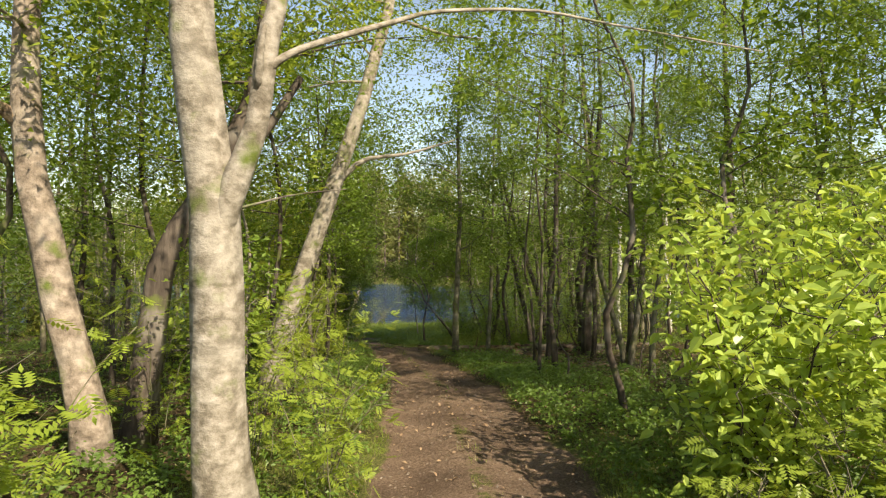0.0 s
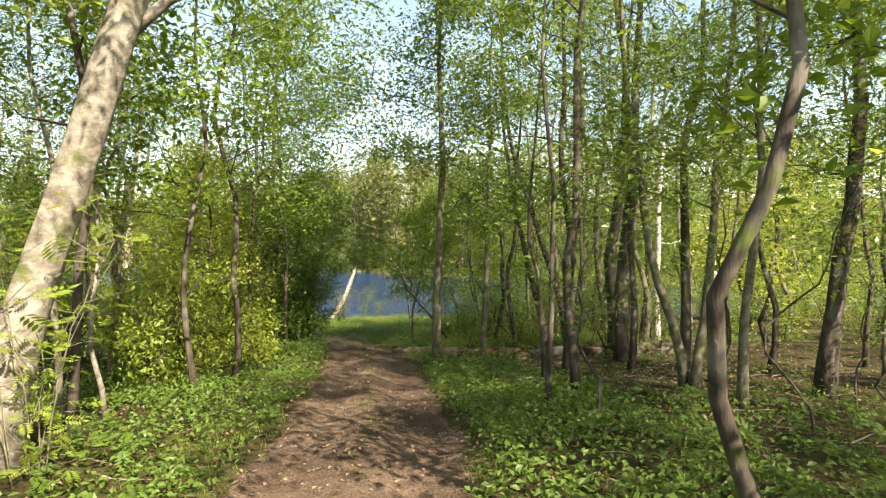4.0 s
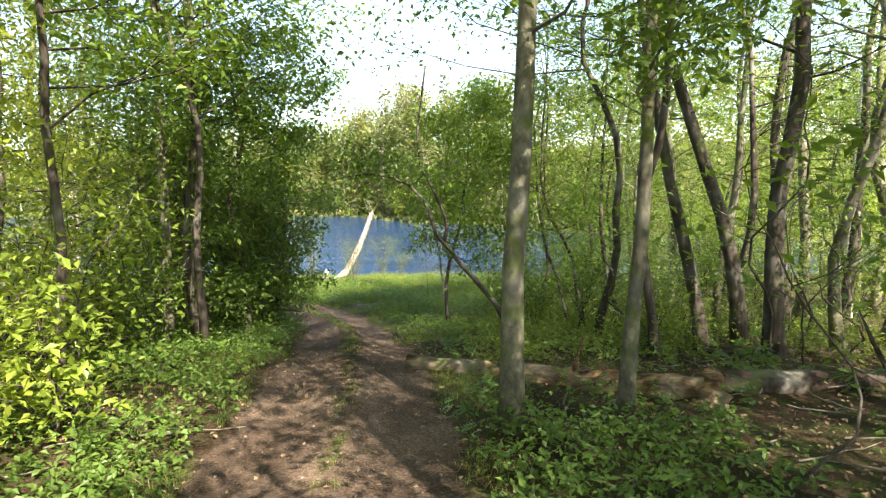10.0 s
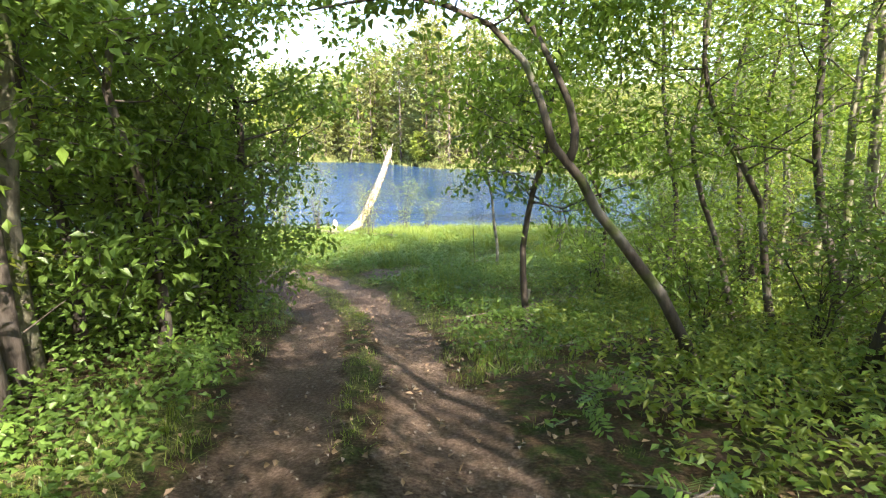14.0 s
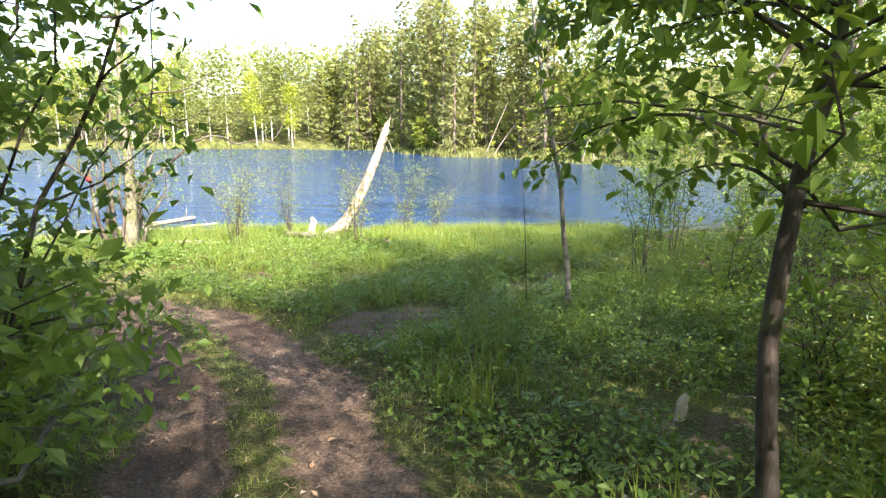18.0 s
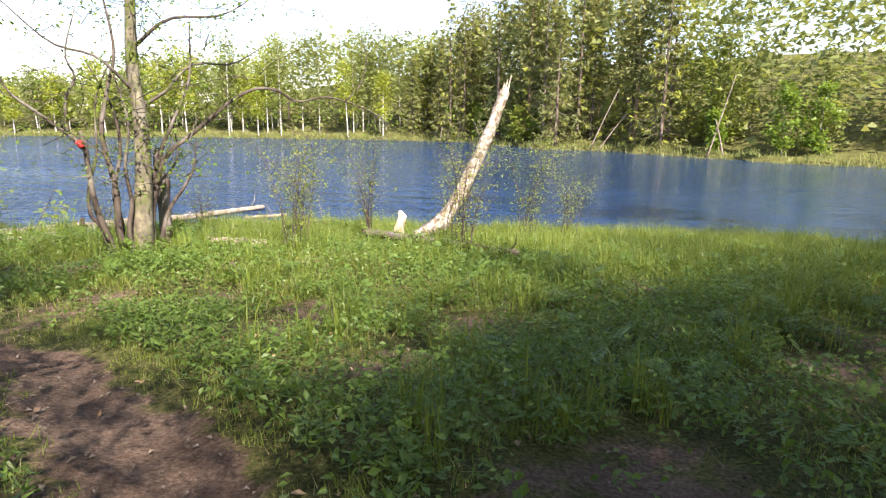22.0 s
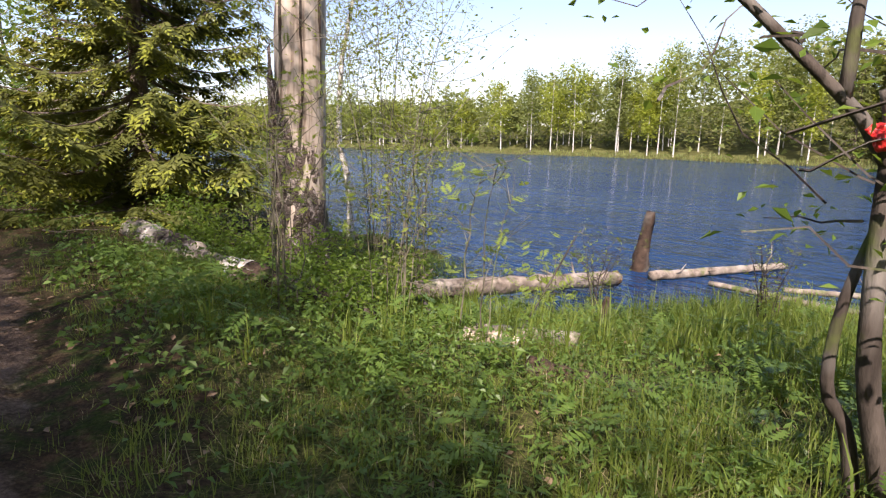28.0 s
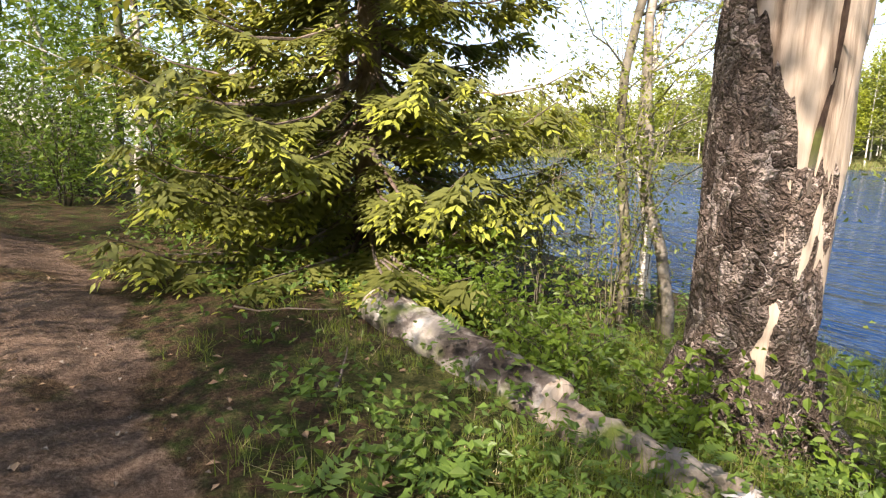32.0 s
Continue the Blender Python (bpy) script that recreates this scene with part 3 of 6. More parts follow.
def deciduous(name, x, y, height, r, rng, label, category="tree", bends=(), first=0.35, limbs=14, reach=0.28, rise=0.5, count=3500, size=0.085,
              leaf=None, bark=None, leaf_kind="plain", spread=0.4, group="", sides=9, droop=0.25, fan=None, taper=1.1, longest=2.4):
    """A tree: stem with bends (height share, dx, dy), limbs with side twigs, and leaves about the twigs."""
    z0 = float(level(x, y))
    root = thing(name, (x, y, z0), label, category, group)
    ctrl = [(0, 0, -0.15)] + [(dx, dy, h * height) for h, dx, dy in bends]
    if not bends:
        lx, ly = rng.normal(0, 0.035, 2) * height
        ctrl += [(lx * 0.3, ly * 0.3, height * 0.35), (lx * 0.6, ly * 0.7, height * 0.7), (lx, ly, height)]
    stem = spline(ctrl, 90)
    run = np.concatenate([[0], np.cumsum(np.linalg.norm(np.diff(stem, axis=0), axis=1))])
    stem = np.stack([np.interp(np.linspace(0, run[-1], 16), run, stem[:, c]) for c in range(3)], 1)
    stem[2:-1, :2] += rng.normal(0, 0.005 * height ** 0.5, (13, 2))
    sway = rng.uniform(0.5, 1.3) * ((0.045 if x < 1.2 else 0.1) if bends else 0.24)
    up = np.linspace(0, 1, 16)
    for c in (0, 1):
        stem[:, c] += sway * np.minimum(up * 5, 1) * (np.sin(up * rng.uniform(5, 11) + rng.uniform(0, 6)) + 0.35 * np.sin(up * rng.uniform(14, 24) + rng.uniform(0, 6)))
    rad = r * (1 - 0.88 * np.linspace(0, 1, 16) ** taper)
    rad[0] *= 1.35
    rad[1] *= 1.08
    part("trunk", tubes([tube(stem, rad, sides, rng, 0.06)]), bark, root, smooth=True)
    tips = []
    for i in range(limbs):
        h = first + (0.97 - first) * (i + rng.uniform(0, 1)) / limbs
        k = min(h * 15, 14.99)
        a, f = int(k), k % 1
        start = stem[a] * (1 - f) + stem[a + 1] * f
        az = rng.uniform(0, 2 * np.pi) if fan is None else rng.normal(fan, 0.8)
        grown = 1.15 - 0.75 * (h - first) / (1 - first)
        ln = min(height * reach * grown * rng.uniform(0.7, 1.25), longest) * (0.75 if h < 0.45 and height > 7 else 1.0)
        line = cut_short(limb_line(rng, start, az, ln, rise * rng.uniform(0.3, 1.3), 5), np.array([x, y, z0]))
        if len(line) < 3:
            continue
        lr = max(0.005, min(0.35 * rad[a], 0.011 * ln + 0.003))
        wood = [tube(line, np.linspace(lr, lr * 0.2, len(line)), 4, cap=False)]
        for q in range(3):
            b = int(rng.integers(1, len(line)))
            tw = cut_short(limb_line(rng, line[b], az + rng.normal(0, 0.9), ln * rng.uniform(0.25, 0.5), rng.uniform(-0.3, 0.6), 3), np.array([x, y, z0]))
            if len(tw) < 3:
                continue
            wood.append(tube(tw, np.linspace(lr * 0.4, 0.003, 3), 3, cap=False))
            tips.append(tw[1:])
            tips.append(tw[1:] * 0.5 + tw[:-1] * 0.5)
        tips.append(line[2:])
        part("limb", tubes(wood), bark, root)
    tips = np.concatenate(tips)
    off_walk = leaf_kind == "plain" and float(away(WALKED, np.array([x]), np.array([y]))[0][0]) > 4.2
    if off_walk:
        count, size = int(count * 1.65), size * 0.82
    pts = tips[rng.integers(0, len(tips), count)] + rng.normal(0, spread, (count, 3)) * np.array([1, 1, 0.7])
    world_pts = pts + np.array([x, y, z0])
    pts = pts[clear_of_walk(world_pts) & (world_pts[:, 2] > level(world_pts[:, 0], world_pts[:, 1]) + 0.08)]
    if leaf_kind == "pinnate":
        crown = pinnate(rng, pts, size)
    else:
        crown = leaves(rng, pts, size, droop=droop, fine=leaf_kind == "fine", small=off_walk)
    tagged(part("crown", crown, leaf, root), kind="stuff")
    return root


def shrub(name, x, y, height, rng, label, stems=7, width=0.5, count=1800, size=0.07, leaf=None, bark=None, leaf_kind="plain", r=0.018, bare=0.25, spread=0.16, droop=0.2, group="", split=False):
    """A bush: a fan of thin stems from one stool, twigs and leaves. split: its twigs are pieces of their own."""
    z0 = float(level(x, y))
    root = thing(name, (x, y, z0), label, "bush", group)
    tips = []
    for i in range(stems):
        az, out = rng.uniform(0, 2 * np.pi), height * width * rng.uniform(0.25, 1.0)
        h = height * rng.uniform(0.65, 1.0)
        d = np.array([math.cos(az), math.sin(az)])
        b = rng.normal(0, 0.08, 2)
        line = spline([(b[0], b[1], -0.08), (b[0] + d[0] * out * 0.22, b[1] + d[1] * out * 0.22, h * 0.4), (b[0] + d[0] * out * 0.6, b[1] + d[1] * out * 0.6, h * 0.75), (b[0] + d[0] * out, b[1] + d[1] * out, h)], 10)
        line[1:] += rng.normal(0, (0.006 if r < 0.01 else 0.015) * height, (9, 3))
        if len(cut_short(line, np.array([x, y, z0]), 0.9)) < 10:
            continue
        rr = r * rng.uniform(0.6, 1.3)
        twigs = [tube(line, np.linspace(rr, rr * 0.3, 10), 4)]
        for q in range(7 if count < 4000 else 11):
            k = rng.integers(int(bare * 10), 10)
            tw = limb_line(rng, line[k], rng.uniform(0, 2 * np.pi), height * rng.uniform(0.1, 0.24), rng.uniform(-0.3, 0.9), 3)
            if len(cut_short(tw, np.array([x, y, z0]))) < 3:
                continue
            twigs.append(tube(tw, np.linspace(rr * 0.45, 0.0025, 3), 3, cap=False))
            tips += [tw, tw[1:] * 0.5 + tw[:-1] * 0.5]
        tips.append(line[int(bare * 10) + 1:])
        stem = part("stem", tubes(twigs[:1] if split else twigs), bark, root, smooth=True)
        for t in twigs[1:] if split else ():
            part("twig", tubes([t]), bark, stem)
    tips = np.concatenate(tips)
    pts = tips[rng.integers(0, len(tips), count)] + rng.normal(0, spread, (count, 3))
    wp = pts + np.array([x, y, z0])
    pts = pts[clear_of_walk(wp) & (wp[:, 2] > level(wp[:, 0], wp[:, 1]) + 0.05)]
    off_walk = leaf_kind == "plain" and float(away(WALKED, np.array([x]), np.array([y]))[0][0]) > 5
    crown = pinnate(rng, pts, size) if leaf_kind == "pinnate" else leaves(rng, pts, size * (1.15 if off_walk else 1), droop=droop, fine=leaf_kind == "fine", small=off_walk)
    tagged(part("foliage", crown, leaf, root), kind="stuff")
    return root


def sprays(rng, base, az, length, droop, pairs):
    """Flat feathered spruce twigs: needle strips in pairs along each twig. Gives strips and their place along the twig."""
    n = len(base)
    ax = np.stack([np.cos(az), np.sin(az), -droop], 1)
    ax = unit(ax)
    s = unit(np.cross(ax, np.array([0, 0, 1.0]) + rng.normal(0, 0.25, (n, 3))))
    up = np.cross(s, ax)
    vs, at = [], []
    for q in range(pairs):
        f = (q + 0.4) / pairs
        root = base + ax * (length * f)[:, None] - np.array([0, 0, 1.0]) * (0.22 * length * f * f)[:, None]
        ln = (length * 0.4 * (1.05 - 0.55 * f) * rng.uniform(0.75, 1.2, n))[:, None]
        for sg in (1, -1) if q < pairs - 1 else (0.15,):
            d = unit(ax * 0.85 + s * sg * 0.75 - np.array([0, 0, 0.22]) + rng.normal(0, 0.12, (n, 3)))
            t = np.cross(d, up)
            vs.append(np.stack([root, root + d * ln * 0.4 + t * ln * 0.19, root + d * ln, root + d * ln * 0.4 - t * ln * 0.19], 1))
            at.append(np.full(n, f))
    return np.concatenate(vs), np.concatenate(at)


def spray_spruce(name, x, y, height, r, rng, label, boughs=150, bottom=0.3, slim=0.22, twigs=15, pairs=5):
    """A spruce seen close: drooping boughs with flat sprays of needles, pale young tips, dead twigs inside."""
    z0 = float(level(x, y))
    root = thing(name, (x, y, z0), label, "spruce")
    stem = spline([(0, 0, -0.15), (rng.normal(0, 0.05), rng.normal(0, 0.05), height * 0.5), (0, 0, height)], 12)
    part("trunk", tubes([tube(stem, r * np.linspace(1.1, 0.06, 12), 9, rng, 0.05)]), BARK_SPRUCE, root, smooth=True)
    old, fresh, dead = [], [], []
    for i in range(boughs):
        f = ((i + rng.uniform(0, 1)) / boughs) ** 1.25
        h = bottom + (height - bottom) * f
        ln = height * slim * (1 - f) ** 0.8 * rng.uniform(0.6, 1.15) + 0.15
        az = i * 2.4 + rng.normal(0, 0.35)
        d = np.array([math.cos(az), math.sin(az), 0])
        t = np.linspace(0, 1, 6)
        sink = -0.34 * (1 - f * 0.8) * rng.uniform(0.6, 1.25)
        line = np.array([0, 0, h]) + d * (ln * t)[:, None] + np.array([0, 0, 1.0]) * (ln * (sink * np.sin(t * 2.2) + 0.16 * t * t))[:, None]
        line[:, 2] = np.maximum(line[:, 2], 0.22 + 0.1 * t)
        part("bough", tubes([tube(line, np.linspace(0.01 + 0.008 * ln, 0.004, 6), 5, cap=False)]), BARK_SPRUCE, root)
        m = max(5, int(twigs * (0.5 + ln / 2)))
        k = np.concatenate([rng.uniform(0.16 if f < 0.6 else 0.05, 1.0, m - 1), [0.99]])
        base = np.stack([np.interp(k, t, line[:, c]) for c in range(3)], 1)
        sg = np.where(rng.random(m) < 0.5, 1, -1) * rng.uniform(0.35, 1.15, m)
        sg[-1] = 0
        tl = np.clip(ln * 0.34 * (1.25 - 0.75 * k), 0.16, 0.46) * rng.uniform(0.8, 1.2, m)
        v, at = sprays(rng, base, az + sg, tl, rng.uniform(0.05, 0.75, m), pairs)
        out = np.tile(k, len(at) // m)
        young = (at > 0.5) & (out > 0.4) & (rng.random(len(at)) < 0.9)
        old.append(v[~young])
        fresh.append(v[young])
        if f < 0.45:
            for q in range(3):
                b = line[1] * rng.uniform(0.5, 1.2)
                b[2] = line[1, 2]
                e = b + np.array([math.cos(az + rng.normal(0, 0.7)), math.sin(az + rng.normal(0, 0.7)), rng.uniform(-0.5, 0.2)]) * rng.uniform(0.25, 0.6)
                dead.append(tube(np.stack([b, (b + e) / 2 + rng.normal(0, 0.03, 3), e]), [0.006, 0.004, 0.002], 3, cap=False))
    tagged(part("dead_twig_wood", tubes(dead), TWIG, root, "dry bare twigs inside the crown"), kind="stuff")
    for nm, strips, mat in (("needles", old, NEEDLE), ("new_growth", fresh, NEEDLE_TIP)):
        v = np.concatenate(strips)
        p = v[:, 2] + np.array([x, y, z0])
        v = v[clear_of_walk(p) & (v[:, :, 2].min(1) > 0.06)].reshape(-1, 3)
        tagged(part(nm, (v, np.arange(len(v)).reshape(-1, 4)), mat, root), kind="stuff")
    return root


def spruce(name, x, y, height, r, rng, label, boughs=70, count=9000, size=0.16, bottom=0.4, slim=0.24, group="", tips=True, wide=0.22, needle=None):
    """A spruce: whorls of drooping boughs with hanging sprays of needles."""
    z0 = float(level(x, y))
    root = thing(name, (x, y, z0), label, "spruce", group)
    stem = spline([(0, 0, -0.15), (rng.normal(0, 0.05), rng.normal(0, 0.05), height * 0.5), (0, 0, height)], 12)
    part("trunk", tubes([tube(stem, r * np.linspace(1.1, 0.06, 12), 9, rng, 0.05)]), BARK_SPRUCE, root, smooth=True)
    wood, old, fresh = [], [], []
    per = count // boughs
    for i in range(boughs):
        f = (i + rng.uniform(0, 1)) / boughs
        h = bottom + (height - bottom) * f
        ln = height * slim * (1 - f) ** 0.85 * rng.uniform(0.75, 1.15) + 0.15
        az = i * 2.4 + rng.normal(0, 0.3)
        d = np.array([math.cos(az), math.sin(az), 0])
        t = np.linspace(0, 1, 5)
        line = np.array([0, 0, h]) + d * (ln * t)[:, None] + np.array([0, 0, 1.0]) * (ln * (-0.32 * (1 - f * 0.8) * np.sin(t * 2.3) + 0.14 * t * t))[:, None]
        part("bough", tubes([tube(line, np.linspace(0.01 + 0.008 * ln, 0.004, 5), 4, cap=False)]), BARK_SPRUCE, root) if size < 0.5 else wood.append(tube(line, np.linspace(0.03, 0.01, 5), 3, cap=False))
        k = rng.beta(1.25, 1.0, per)
        base = np.stack([np.interp(k, t, line[:, c]) for c in range(3)], 1)
        side = np.array([-d[1], d[0], 0])
        off = rng.normal(0, 0.2, per) * ln * (0.35 + 0.5 * (1 - k))
        pts = base + side * off[:, None] + np.array([0, 0, -1.0]) * (np.abs(rng.normal(0, 0.1, per)) * (0.5 + ln * 0.3) + np.abs(off) * 0.2)[:, None]
        ends = k > 0.76
        old.append((pts[~ends], np.full((~ends).sum(), az)))
        fresh.append((pts[ends], np.full(ends.sum(), az)))
    if wood:
        tagged(part("bough_wood", tubes(wood), BARK_SPRUCE, root), kind="stuff")
    for nm, group_, mat in (("needles", old, needle or NEEDLE), ("new_growth", fresh, NEEDLE_TIP if tips else (needle or NEEDLE))):
        p, a = np.concatenate([g[0] for g in group_]), np.concatenate([g[1] for g in group_])
        keep = clear_of_walk(p + np.array([x, y, z0])) & (p[:, 2] > 0.1)
        tagged(part(nm, leaves(rng, p[keep], size, wide * 1.2, 0.35, 0.5, 0.15, heading=a[keep], small=True), mat, root), kind="stuff")
    return root


def far_tree(name, x, y, height, rng, label, category, leaf, bark, count=1300, size=0.42, first=0.3, width=0.16, r=0.12, group="far shore woods", sparse=1.0):
    """A tree across the water: slim stem and an uneven crown of clumps."""
    z0 = float(level(x, y))
    root = thing(name, (x, y, z0), label, category, group)
    lx, ly = rng.normal(0, 0.02, 2) * height
    stem = spline([(0, 0, -0.3), (lx * 0.4, ly * 0.4, height * 0.5), (lx, ly, height)], 8)
    part("trunk", tubes([tube(stem, r * np.linspace(1, 0.15, 8), 6)]), bark, root)
    cl = 44
    f = rng.uniform(first, 1.0, cl)
    rad = height * width * (0.35 + 1.3 * np.sin(np.clip((f - first) / (1 - first), 0, 1) * 2.6 + 0.35)) * 0.75
    az = rng.uniform(0, 2 * np.pi, cl)
    c = np.stack([lx * f + np.cos(az) * rad * rng.uniform(0.2, 1, cl), ly * f + np.sin(az) * rad * rng.uniform(0.2, 1, cl), f * height], 1)
    k = rng.integers(0, cl, count)
    pts = c[k] + rng.normal(0, 1, (count, 3)) * (height * 0.05) * np.array([1, 1, 0.9])
    tagged(part("crown", leaves(rng, pts, size * 1.15, 0.8, 0.1, 0.65, small=True), leaf, root), kind="stuff")
    return root


R = np.random.default_rng(7)
GREY = "slender grey alder with lichened bark and fresh leaves"
DARK = "dark-barked alder in the shaded wood"

# the three pale trees at the head of the track
bigA = deciduous("alder_tree", -2.83, -1.67, 9.5, 0.2, R, "stout smooth grey tree forked above head height", bends=((0.03, -0.08, 0), (0.13, -0.1, 0.01), (0.2, -0.12, 0.02), (0.24, -0.15, 0.03), (0.284, -0.22, 0.04), (0.35, -0.31, 0.05), (0.42, -0.33, 0.06), (0.7, -0.4, 0.3), (1, -0.3, 0.5)),
                 taper=1.6, first=0.48, limbs=14, count=3600, size=0.11, leaf=LEAF_ALDER, bark=BARK_SMOOTH, spread=0.35, sides=16)
fork = tubes([tube(spline([(-0.14, 0.02, 1.9), (-0.08, 0.02, 2.3), (0.03, 0.02, 2.66), (0.16, 0.02, 3.0), (0.22, 0.02, 3.34), (0.27, 0.02, 3.72), (0.33, 0.03, 3.97), (0.45, 0.1, 5.0), (0.6, 0.3, 6.8)], 24), np.interp(np.linspace(0, 1, 24), [0, 0.2, 0.4, 0.7, 1], [0.07, 0.11, 0.088, 0.08, 0.03]), 14, R, 0.03)])
part("fork", fork, BARK_SMOOTH, bigA, "second stem from the fork", True)
part("limb", tubes([tube(spline([(0.27, 0.0, 3.45), (0.37, 0.02, 3.55), (0.6, 0.14, 3.7), (1.2, 0.51, 4.02), (1.59, 0.79, 4.22), (2.53, 1.14, 4.38), (3.48, 1.49, 4.38), (5.17, 1.8, 4.25)], 22), np.linspace(0.034, 0.008, 22), 7)]), BARK_SMOOTH, bigA, "long thin limb over the track", True)
part("broken_stub", tubes([tube(spline([(0.2, -0.03, 3.3), (0.23, -0.09, 3.55), (0.27, -0.1, 3.75)], 7), np.linspace(0.04, 0.018, 7), 8, R, 0.1)]), BARK_SMOOTH, bigA, "", True)
treeB = deciduous("alder_tree", -5.0, 0.55, 10, 0.18, R, "rough brown-grey tree with a reddish broken limb", bends=((0.083, -0.13, 0), (0.164, -0.38, 0.03), (0.227, -0.47, 0.04), (0.321, -0.63, 0.06), (0.384, -0.72, 0.08), (0.447, -0.75, 0.1), (0.51, -0.69, 0.1), (1, -0.6, 0.4)),
                  taper=1.7, first=0.42, limbs=14, count=3200, size=0.11, leaf=LEAF_ALDER, bark=WEATHERED, spread=0.35, sides=12)
part("broken_limb", tubes([tube(spline([(-0.65, 0.05, 3.55), (-0.85, 0, 3.85), (-1.1, -0.05, 4.05), (-1.4, -0.1, 4.5)], 8), np.linspace(0.1, 0.05, 8), 9, R, 0.1)]), ROTTEN, treeB, "reddish torn limb", True)
dark_lean = deciduous("alder_tree", -5.0, 1.45, 8.5, 0.19, R, "dark crooked leaning tree behind the pale trees", bends=((0.15, 0.2, 0.0), (0.29, 0.38, 0.02), (0.34, 0.72, 0.1), (0.42, 1.0, 0.2), (0.53, 1.35, 0.3), (0.7, 1.6, 0.5), (1, 1.8, 0.8)),
                      taper=1.3, first=0.5, limbs=12, count=2600, size=0.11, leaf=LEAF_ALDER, bark=BARK_DARK, spread=0.32, sides=12)
part("fork", tubes([tube(spline([(0.85, 0.12, 3.2), (1.15, 0.2, 3.55), (1.55, 0.3, 4.0), (2.0, 0.5, 4.8)], 9), np.linspace(0.1, 0.05, 9), 9, R, 0.06)]), BARK_DARK, dark_lean, "second dark stem", True)
part("limb", tubes([tube(spline([(0.75, 0.1, 2.95), (1.2, 0.2, 3.0), (1.9, 0.4, 3.2), (2.6, 0.6, 3.3)], 9), np.linspace(0.028, 0.008, 9), 6)]), BARK_DARK, dark_lean, "thin bare limb", True)
treeC = deciduous("alder_tree", -4.06, 4.55, 12, 0.2, R, "leaning pale tree with thin limbs over the track", bends=((0.08, 0.12, 0), (0.2, 0.65, 0.0), (0.34, 1.27, 0.1), (0.47, 1.77, 0.1), (0.61, 2.2, 0.2), (1, 2.9, 0.6)),
                  first=0.45, limbs=12, count=3000, size=0.12, leaf=LEAF_ALDER, bark=BARK_SMOOTH, spread=0.4, sides=12)
part("limb", tubes([tube(spline([(1.25, 0.1, 3.95), (1.7, 0.2, 4.35), (2.5, 0.4, 4.5), (3.4, 0.6, 4.8)], 9), np.linspace(0.06, 0.012, 9), 7)]), BARK_SMOOTH, treeC, "long bare limb", True)
part("limb", tubes([tube(spline([(2.1, 0.2, 6.8), (2.4, 0.2, 6.9), (3.2, 0.3, 6.7), (3.9, 0.3, 6.65)], 8), np.linspace(0.05, 0.012, 8), 7)]), BARK_SMOOTH, treeC, "long bare limb", True)
# understorey by the head of the track
for x, y, h, n, sz in ((-3.7, -2.9, 1.5, 150, 0.2), (-2.3, -1.2, 1.3, 120, 0.17), (-3.2, 0.3, 2.0, 150, 0.19), (-2.7, 2.2, 1.8, 130, 0.17), (-3.6, 4.3, 2.4, 150, 0.18), (-4.8, 1.4, 2.8, 170, 0.2), (-5.6, -1.6, 2.6, 170, 0.2), (2.0, -2.9, 0.9, 70, 0.17), (0.9, -3.3, 0.7, 70, 0.18), (1.8, -3.9, 0.8, 80, 0.18), (0.55, -2.5, 0.6, 60, 0.17), (2.7, -3.5, 1.1, 90, 0.18), (1.3, -2.6, 1.0, 80, 0.18)):
    shrub("rowan_bush", x, y, h, R, "young rowan with feathered yellow-green leaves", 7, 0.5, int(n * 1.5), sz, LEAF_ROWAN, BARK_GREY, "pinnate", 0.008, 0.15, 0.12, group="rowan undergrowth")
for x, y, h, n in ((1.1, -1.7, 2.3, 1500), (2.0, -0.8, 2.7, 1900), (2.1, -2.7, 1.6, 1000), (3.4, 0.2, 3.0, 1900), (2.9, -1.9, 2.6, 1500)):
    shrub("bird_cherry_bush", x, y, h, R, "bird cherry bush with broad glossy leaves coloured as sunlit", 11, 0.55, int(n * 0.95), 0.12, LEAF_CHERRY_SUN_PAINTED, BARK_DARK, "fine", 0.012, 0.12, 0.13, group="bird cherry by the track")

